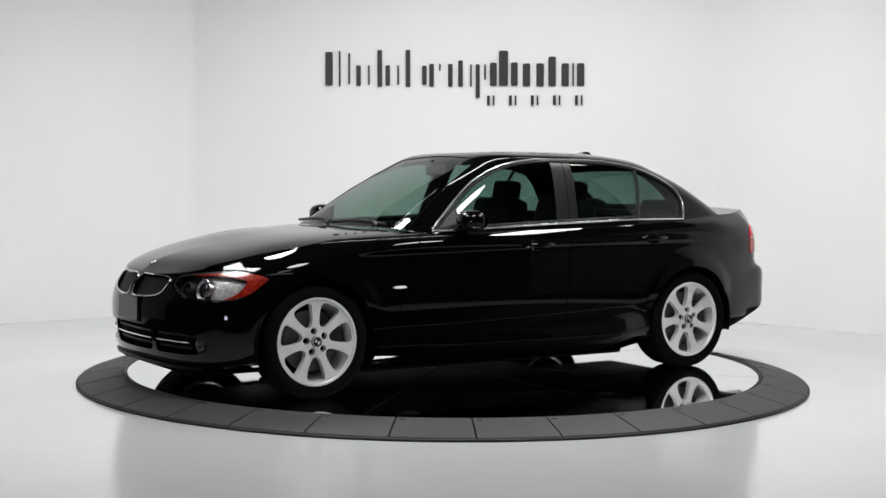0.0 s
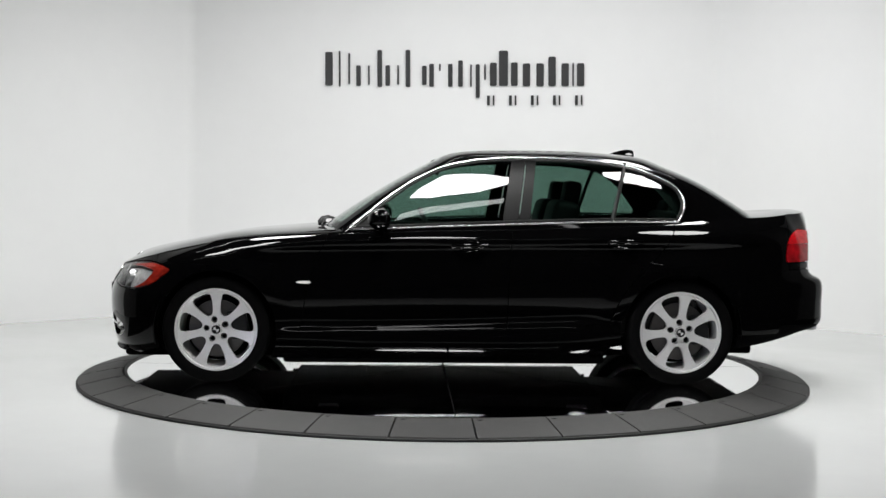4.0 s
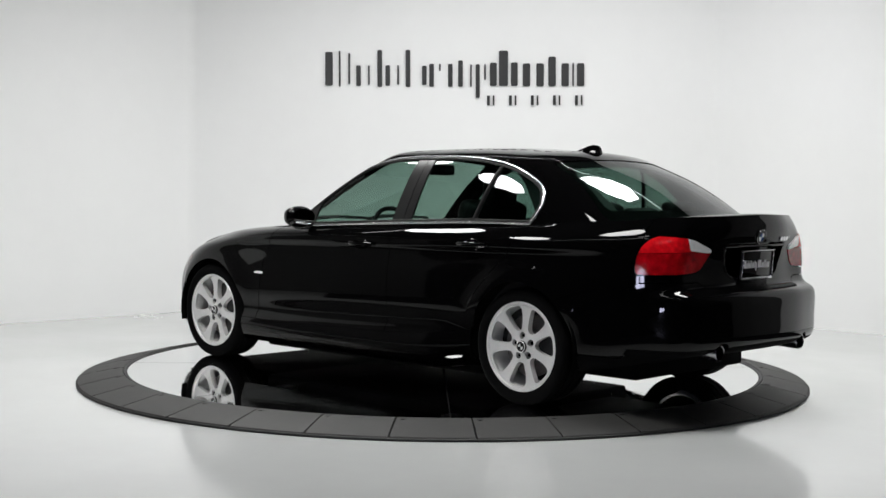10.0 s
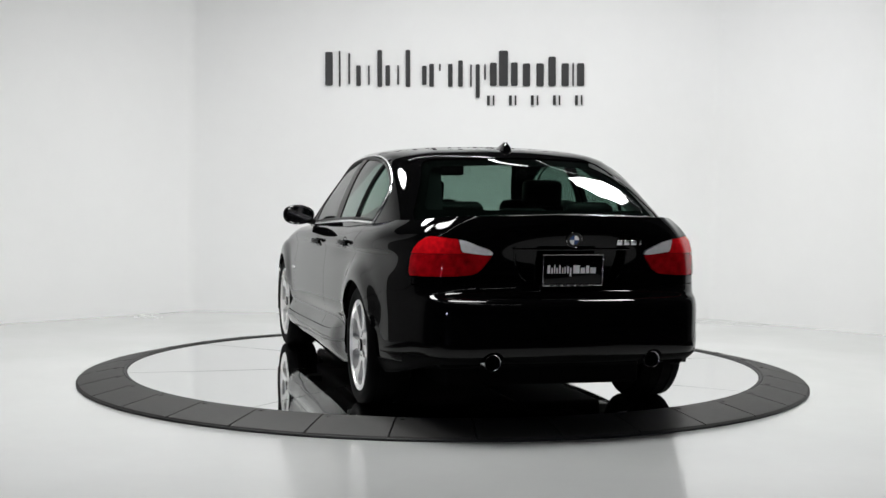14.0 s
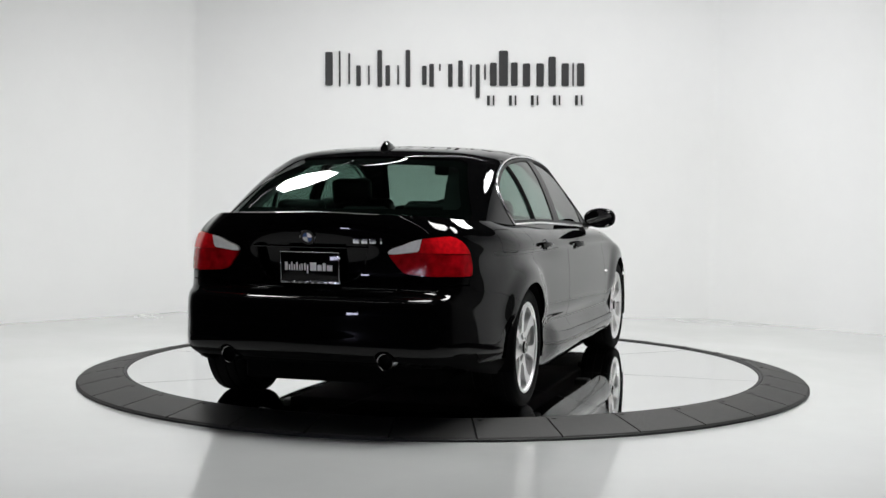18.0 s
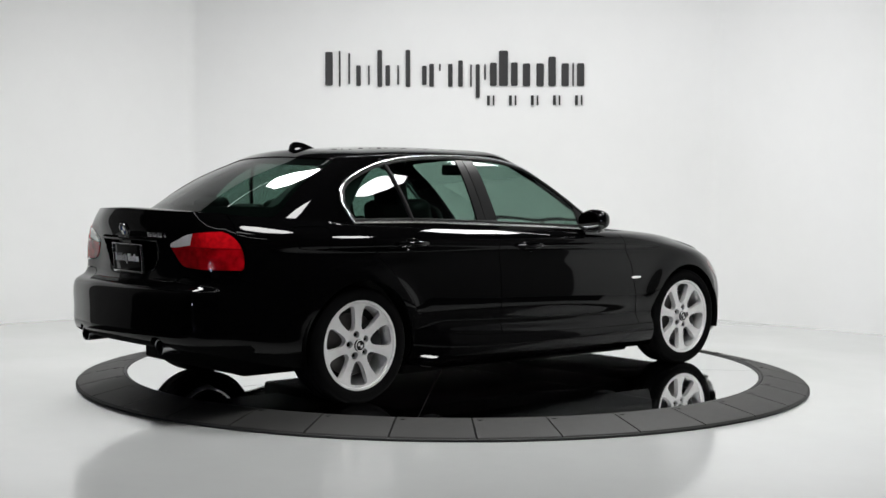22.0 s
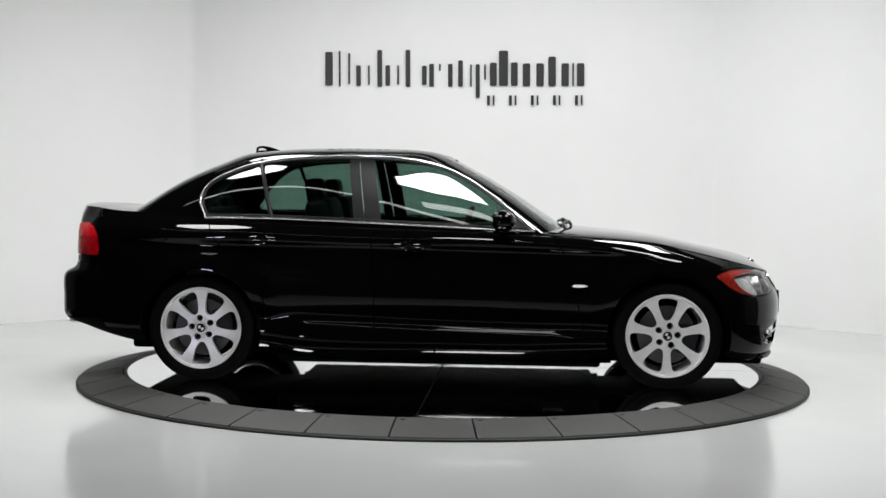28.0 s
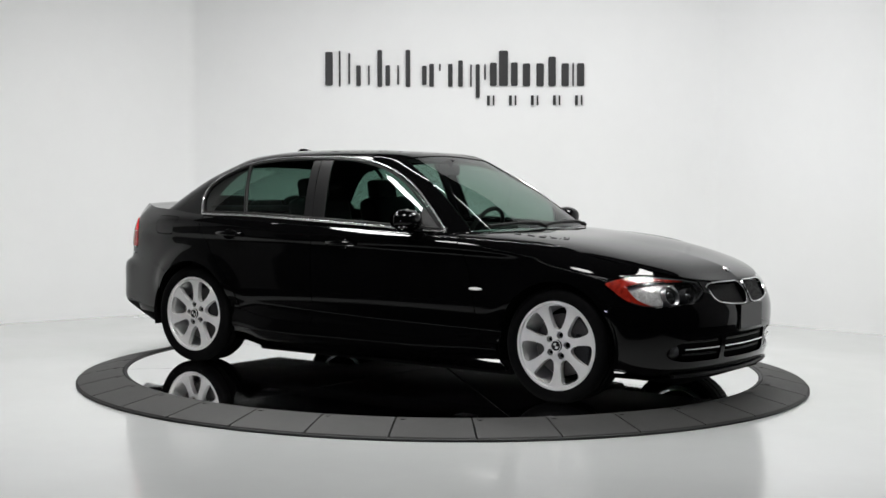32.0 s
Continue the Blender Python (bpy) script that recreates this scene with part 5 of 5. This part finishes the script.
# front plate holder
p, n = on_nose(0, 0.470, 0.003)
bm = bmesh.new()
box(bm, -0.155, 0.155, -0.001, 0.02, -0.072, 0.072, 0.004, facing(p, Vector((1, 0, 0))))
holder = part("front_plate", bm, PAINT, car, "dark front plate in holder")
bm = bmesh.new()
box(bm, -0.148, 0.148, -0.004, -0.0015, -0.066, 0.066, 0.0, facing(p, Vector((1, 0, 0))))
part("plate_sheet", bm, PAINT, holder, "", False)

# ---- boot: plate, roundel, model bars, exhaust
plate_m = pose(-2.29, -0.004, 0.772, 5, 0, -90)
bm = bmesh.new()
box(bm, -0.152, 0.152, -0.004, 0.006, -0.076, 0.076, 0.003, plate_m)
plate = part("rear_plate", bm, PAINT, car, "black dealer plate in bright frame")
bm = bmesh.new()
for a in ((-0.156, 0.156, 0.074, 0.079), (-0.156, 0.156, -0.079, -0.068), (-0.156, -0.152, -0.068, 0.074), (0.152, 0.156, -0.068, 0.074)):
    box(bm, a[0], a[1], -0.010, 0.008, a[2], a[3], 0.002, plate_m)
part("plate_frame", bm, CHROME, plate, "bright metal frame")
for k, (x0, x1, z0, z1) in enumerate(((-0.132, -0.118, -0.016, 0.024), (-0.112, -0.104, -0.016, 0.012), (-0.098, -0.092, -0.016, 0.024), (-0.086, -0.078, -0.016, 0.012), (-0.072, -0.064, -0.016, 0.024), (-0.056, -0.05, -0.016, 0.012), (-0.044, -0.038, -0.016, 0.016), (-0.03, -0.022, -0.016, 0.02), (-0.016, -0.008, -0.03, 0.012), (0.002, 0.034, -0.016, 0.024), (0.04, 0.062, -0.016, 0.012), (0.068, 0.084, -0.016, 0.022), (0.09, 0.118, -0.016, 0.012))):
    bm = bmesh.new()
    box(bm, x0, x1, -0.0065, -0.0043, z0, z1, 0.0, plate_m)
    part("print_bar", bm, WHITE_PRINT, plate, "", False)
bm = bmesh.new()
for k in range(7):
    box(bm, -0.12 + 0.035 * k, -0.098 + 0.035 * k, -0.0122, -0.0102, -0.0765, -0.0705, 0.0, plate_m)
part("frame_print", bm, GLOSS_PLASTIC, plate, "", False)


def roundel(p, n, r, spin=0):
    m = facing(p, n)
    bm = bmesh.new()
    lathe(bm, [(r * 0.92, -0.004), (r * 0.95, -0.0052), (r * 0.98, -0.004), (r * 0.98, 0.003)], 36, m)
    ring_ = part("badge", bm, BRIGHT_CHROME, car, "small round badge, bright ring")
    bm = bmesh.new()
    lathe(bm, [(r * 0.58, -0.0045), (r * 0.9, -0.0045)], 36, m)
    part("badge_band", bm, GLOSS_PLASTIC, ring_)
    for k in range(4):
        bm = bmesh.new()
        c = bm.verts.new((0, -0.005, 0))
        vs = [bm.verts.new((r * 0.58 * math.cos(radians(90 * k + 15 * i)), -0.005, r * 0.58 * math.sin(radians(90 * k + 15 * i)))) for i in range(7)]
        for a, b in zip(vs, vs[1:]):
            bm.faces.new((c, a, b))
        bmesh.ops.transform(bm, matrix=m, verts=bm.verts)
        part("badge_field", bm, BADGE_BLUE if k % 2 else WHITE_PRINT, ring_, "", False)


p, n = on_tail(0, 0.922, 0.004)
roundel(p, n, 0.041)
p, n = find(hood_net, 0, 1, 1.99, 0.0, 0.9, 3.9, 1, 0.002)
roundel(p - n * 0.004, n, 0.024)
for k in range(4):
    p, n = on_tail(-0.245 - 0.040 * k, 0.906, 0.002)
    bm = bmesh.new()
    box(bm, -0.015 if k < 3 else -0.004, 0.015 if k < 3 else 0.004, -0.004, 0.004, -0.012, 0.012, 0.002, facing(p, n))
    part("model_bar", bm, CHROME, car, "small bright bar on boot lid")
bm = bmesh.new()
tube(bm, [on_tail(y, 0.874, 0.003)[0] for y in span(-0.30, 0.30, 0.06)], 0.007, 8, 1.4)
part("boot_handle_strip", bm, PAINT, car)
bm = bmesh.new()
tube(bm, [on_tail(y, z, 0.0)[0] for y, z in curve([(0.29, 0.885), (0.285, 0.82), (0.255, 0.745), (0.20, 0.708), (0.10, 0.702), (0.0, 0.701), (-0.10, 0.702), (-0.20, 0.708), (-0.255, 0.745), (-0.285, 0.82), (-0.29, 0.885)], 4)], 0.006, 8)
part("recess_rim", bm, PAINT, car)
bm = bmesh.new()
box(bm, -2.24, -2.05, -0.50, 0.50, 0.300, 0.37, 0.02)
part("rear_diffuser", bm, BLACK_GAP, car, "black plastic rear valance")
for side in (1, -1):
    bm = bmesh.new()
    lathe(bm, [(0.037, 0.10), (0.037, 0.0), (0.0405, -0.003), (0.043, 0.002), (0.043, 0.22), (0.030, 0.22)], 28, pose(-2.332, 0.412 * side, 0.330, 0, 0, -90) @ pose(0, 0, 0, 2, 0, 0))
    pipe = part("exhaust_pipe", bm, EXHAUST, car, "round chrome exhaust tip")
    bm = bmesh.new()
    lathe(bm, [(0.0, 0.05), (0.037, 0.05)], 24, pose(-2.332, 0.412 * side, 0.330, 0, 0, -90))
    part("bore", bm, BLACK_GAP, pipe)

# ---- mirrors, handles, markers, aerial, wipers
for side in (1, -1):
    bm = bmesh.new()
    bmesh.ops.create_uvsphere(bm, u_segments=28, v_segments=16, radius=1.0)
    for v in bm.verts:
        x, y, z = v.co
        k = 1.0 - 0.18 * max(0, -y)
        flat = max(-0.25, min(1, x))
        v.co = (0.400 + 0.088 * (flat if x > 0 else x * 0.5), (0.925 + 0.105 * math.copysign(abs(y) ** 0.8, y)) * side, 0.975 + 0.066 * math.copysign(abs(z) ** 0.8, z) * k)
    if side < 0:
        bmesh.ops.reverse_faces(bm, faces=bm.faces)
    mirror = part("wing_mirror", bm, PAINT, car, "black wing mirror pod")
    bm = bmesh.new()
    bmesh.ops.create_circle(bm, cap_ends=True, segments=28, radius=1.0)
    for v in bm.verts:
        v.co = (0.354, (0.928 + 0.088 * v.co.x) * side, 0.974 + 0.052 * v.co.y)
    part("mirror_glass", bm, BRIGHT_CHROME, mirror, "mirror glass", False)
    bm = bmesh.new()
    tube(bm, [(0.425, 0.80 * side, 0.925), (0.42, 0.85 * side, 0.935), (0.41, 0.90 * side, 0.955)], 0.022, 10, 1.5)
    part("mirror_arm", bm, PLASTIC, mirror)
    bm = bmesh.new()
    tri = [(0.60, 0.918), (0.40, 0.918), (0.40, 1.05)]
    f0 = [bm.verts.new(on_house(x, z, side, 0.0)) for x, z in tri]
    f1 = [bm.verts.new(on_house(x, z, side, -0.012)) for x, z in tri]
    bm.faces.new(f0 if side < 0 else f0[::-1])
    for i in range(3):
        j = (i + 1) % 3
        bm.faces.new((f0[i], f0[j], f1[j], f1[i]))
    bmesh.ops.recalc_face_normals(bm, faces=bm.faces)
    part("mirror_base", bm, GLOSS_PLASTIC, mirror, "", False)
    for hx, hz in ((-0.115, 0.823), (-1.035, 0.852)):
        p, n = on_side(hx, hz, side, 0.0)
        m = facing(p, n)
        k = 1
        bm = bmesh.new()
        tube(bm, [m @ Vector((0.105 - 0.021 * i, -0.012 - 0.026 * math.sin(math.pi * min(max((i - 0.5) / 9, 0), 1)) ** 0.6, 0.002 * math.sin(math.pi * i / 10))) for i in range(11)], 0.0135, 10, 0.75)
        handle = part("door_handle", bm, PAINT, car, "black door handle")
        bm = bmesh.new()
        lathe(bm, [(0.0, 0.004), (0.04, 0.001), (0.052, -0.0035), (0.056, -0.001)], 28, m @ Matrix.Diagonal((1.15, 1, 0.62, 1)))
        part("handle_cup", bm, PAINT, handle)
        bm = bmesh.new()
        tube(bm, [m @ Vector((0.07 - 0.02 * i, -0.036, -0.011)) for i in range(8)], 0.003, 6)
        part("handle_strip", bm, GLOSS_PLASTIC, handle)
    bm = bmesh.new()
    pts = [(0.815, 0.599), (0.83, 0.608), (0.865, 0.610), (0.90, 0.607), (0.915, 0.600), (0.90, 0.593), (0.865, 0.590), (0.83, 0.592)]
    lo = [bm.verts.new(on_side(x, z, side, -0.002)[0]) for x, z in pts]
    hi = [bm.verts.new(on_side(0.86 + (x - 0.86) * 0.85, 0.6 + (z - 0.6) * 0.8, side, 0.007)[0]) for x, z in pts]
    bm.faces.new(hi)
    for i in range(8):
        bm.faces.new((lo[i], lo[(i + 1) % 8], hi[(i + 1) % 8], hi[i]))
    bmesh.ops.recalc_face_normals(bm, faces=bm.faces)
    part("side_marker", bm, CLEAR_LENS, car, "small clear side marker lamp")
bm = bmesh.new()
rows = []
for x, lo, hi in ((-1.01, 1.366, 1.376), (-1.055, 1.362, 1.392), (-1.10, 1.357, 1.408), (-1.145, 1.352, 1.421), (-1.18, 1.346, 1.427), (-1.208, 1.342, 1.425), (-1.226, 1.338, 1.415), (-1.232, 1.336, 1.378)):
    wd = 0.014 + 0.022 * min(1, (-1.0 - x) / 0.1)
    rows.append([bm.verts.new((x - (0.004 if f else 0), wd * y, lo + (hi - lo) * f)) for y, f in ((-1, 0), (-0.8, 0.45), (-0.45, 0.85), (-0.15, 1), (0.15, 1), (0.45, 0.85), (0.8, 0.45), (1, 0))])
for p, q in zip(rows, rows[1:]):
    for a in range(7):
        bm.faces.new((p[a], p[a + 1], q[a + 1], q[a]))
bm.faces.new(rows[0])
bm.faces.new(rows[-1][::-1])
bmesh.ops.recalc_face_normals(bm, faces=bm.faces)
part("roof_aerial", bm, PAINT, car, "black fin aerial")
for y0, y1, x0, x1 in ((0.55, -0.05, 0.745, 0.79), (0.0, -0.58, 0.78, 0.745)):
    bm = bmesh.new()
    tube(bm, [(x0 + 0.012 + (x1 - x0) * t + 0.015 * math.sin(math.pi * t), y0 + (y1 - y0) * t, 0.944 + 0.014 * math.sin(math.pi * t)) for t in span(0, 1, 0.125)], 0.009, 8)
    wiper = part("wiper", bm, PLASTIC, car, "black windscreen wiper")
    bm = bmesh.new()
    tube(bm, [(x0 + 0.05, y0 - 0.05, 0.935), (x0 + 0.035, y0 - 0.12, 0.957), ((x0 + x1) / 2 + 0.02, (y0 + y1) / 2, 0.962)], 0.011, 8)
    part("wiper_arm", bm, PLASTIC, wiper)

bm = bmesh.new()
box(bm, 0.52, 0.86, -0.70, 0.70, 0.865, 0.893, 0.01)
part("cowl_tray", bm, PLASTIC, car, "black plastic cowl below windscreen")

# ---- cabin
cabin = part("cabin_floor", (lambda b: (box(b, -1.7, 0.75, -0.72, 0.72, 0.27, 0.33, 0.02), b)[1])(bmesh.new()), LEATHER, car, "dark cabin floor")
bm = bmesh.new()
box(bm, 0.28, 0.74, -0.72, 0.72, 0.62, 0.885, 0.05)
box(bm, 0.18, 0.36, 0.18, 0.56, 0.72, 0.93, 0.045)
box(bm, -0.55, 0.3, -0.13, 0.13, 0.33, 0.62, 0.04)
part("dashboard", bm, LEATHER, car, "black dashboard and console")
bm = bmesh.new()
wheel_m = pose(0.10, 0.37, 0.86, 0, 24, 0)
tube(bm, [wheel_m @ Vector((0, 0.185 * math.cos(2 * math.pi * k / 32), 0.185 * math.sin(2 * math.pi * k / 32))) for k in range(34)], 0.015, 8)
steer = part("steering_wheel", bm, LEATHER, car, "black steering wheel")
bm = bmesh.new()
lathe(bm, [(0.0, -0.02), (0.06, -0.015), (0.065, 0.02), (0.0, 0.025)], 20, wheel_m @ pose(0, 0, 0, 0, 0, -90))
for a in (0, 180, 270):
    tube(bm, [wheel_m @ Vector((0, 0.05 * math.cos(radians(a)), 0.05 * math.sin(radians(a)))), wheel_m @ Vector((0, 0.18 * math.cos(radians(a)), 0.18 * math.sin(radians(a))))], 0.014, 8)
part("spokes", bm, LEATHER, steer)


def cushion(bm, cx, cy, cz, sx_, sy_, sz_, lean=0.0):
    box(bm, -sx_, sx_, -sy_, sy_, -sz_, sz_, min(sx_, sy_, sz_) * 0.62, pose(cx, cy, cz, 0, lean, 0))


for y in (0.37, -0.37):
    bm = bmesh.new()
    cushion(bm, -0.30, y, 0.45, 0.27, 0.25, 0.09, -6)
    seat = part("front_seat", bm, LEATHER, car, "black leather front seat")
    bm = bmesh.new()
    cushion(bm, -0.66, y, 0.77, 0.085, 0.245, 0.33, -14)
    part("backrest", bm, LEATHER, seat)
    bm = bmesh.new()
    cushion(bm, -0.775, y, 1.135, 0.05, 0.12, 0.08, -10)
    part("headrest", bm, LEATHER, seat)
bm = bmesh.new()
cushion(bm, -1.12, 0, 0.46, 0.27, 0.62, 0.1, -6)
bench = part("rear_bench", bm, LEATHER, car, "black leather rear bench")
bm = bmesh.new()
cushion(bm, -1.44, 0, 0.74, 0.09, 0.62, 0.29, -20)
part("backrest", bm, LEATHER, bench)
for y, h in ((0.37, 0.075), (0.0, 0.055), (-0.37, 0.075)):
    bm = bmesh.new()
    cushion(bm, -1.535, y, 0.965 + h * 0.7, 0.055, 0.135, h, -14)
    part("headrest", bm, LEATHER, bench)
bm = bmesh.new()
box(bm, -1.95, -1.5, -0.66, 0.66, 0.935, 0.968, 0.01)
part("parcel_shelf", bm, LEATHER, car, "black parcel shelf")
for side in (1, -1):
    bm = bmesh.new()
    box(bm, -1.5, 0.62, 0.735, 0.775, 0.3, 0.925, 0.015)
    if side < 0:
        bmesh.ops.transform(bm, matrix=Matrix.Scale(-1, 4, (0, 1, 0)), verts=bm.verts)
        bmesh.ops.reverse_faces(bm, faces=bm.faces)
    part("door_lining", bm, LEATHER, car)
bm = bmesh.new()
box(bm, 0.045, 0.075, -0.115, 0.115, 1.245, 1.315, 0.018)
tube(bm, [(0.06, 0, 1.29), (0.09, 0, 1.345)], 0.012)
part("rear_view_mirror", bm, PLASTIC, car, "black rear-view mirror")
bm = bmesh.new()
for side in (1, -1):
    patch(bm, house, span(2, HS, 0.25), span(3.55, 5.7, 0.215), (lambda P: -0.06 - P.x, lambda P: P.x + 1.25), side, 0.0, lift=-0.03)
part("headliner", bm, LEATHER, car, "dark headliner")
for side in (1, -1):
    bm = bmesh.new()
    patch(bm, house, span(9.62, 12.1, 0.2), span(0, 4.2, 0.21), (), side, 0.0, lift=-0.04)
    part("rear_pillar_trim", bm, LEATHER, car, "dark rear pillar trim")

# ---- below the floor: exhaust run, arms
bm = bmesh.new()
tube(bm, [(0.8, 0.05, 0.2), (-0.9, 0.08, 0.185), (-1.5, 0.3, 0.25)], 0.035, 8)
part("exhaust_run", bm, DARK_METAL, car, "dark exhaust pipe")
bm = bmesh.new()
box(bm, -2.10, -1.72, -0.52, 0.52, 0.275, 0.36, 0.03)
part("silencer", bm, BLACK_GAP, car, "dark exhaust silencer")
for x in (AXLE - 0.1, -AXLE + 0.05):
    bm = bmesh.new()
    tube(bm, [(x, -0.62, 0.22), (x + 0.05, 0, 0.2), (x, 0.62, 0.22)], 0.032, 8)
    part("axle_arm", bm, DARK_METAL, car)
for x, y in ((0.72, 0.76), (-0.78, 0.76), (0.72, -0.76), (-0.78, -0.76)):
    bm = bmesh.new()
    box(bm, x - 0.06, x + 0.06, y - 0.05, y + 0.05, 0.145, 0.20, 0.012)
    part("jacking_pad", bm, PLASTIC, car)


def motions():
    turn = [(0, 213.20), (1, 204.88), (2, 197.00), (3, 189.36), (4, 181.99), (5, 174.90), (6, 167.34), (7, 159.55), (8, 151.74), (9, 144.01), (10, 136.20), (11, 128.27), (12, 120.59), (13, 112.97), (14, 105.12), (15, 97.09), (16, 89.01), (17, 80.87), (18, 72.67), (19, 64.77), (20, 57.09), (21, 49.24), (22, 41.46), (23, 33.82), (24, 25.81), (25, 18.14), (26, 10.82), (27, 3.58), (28, -3.93), (29, -11.59), (30, -19.42), (31, -27.31), (32, -35.03)]
    rows = [(t, pose(0, 0, 0, 0, 0, a)) for t, a in turn]
    walk(car, [(t, m @ pose(-0.008, -0.027, 0)) for t, m in rows])
    walk(platter, rows)


motions()
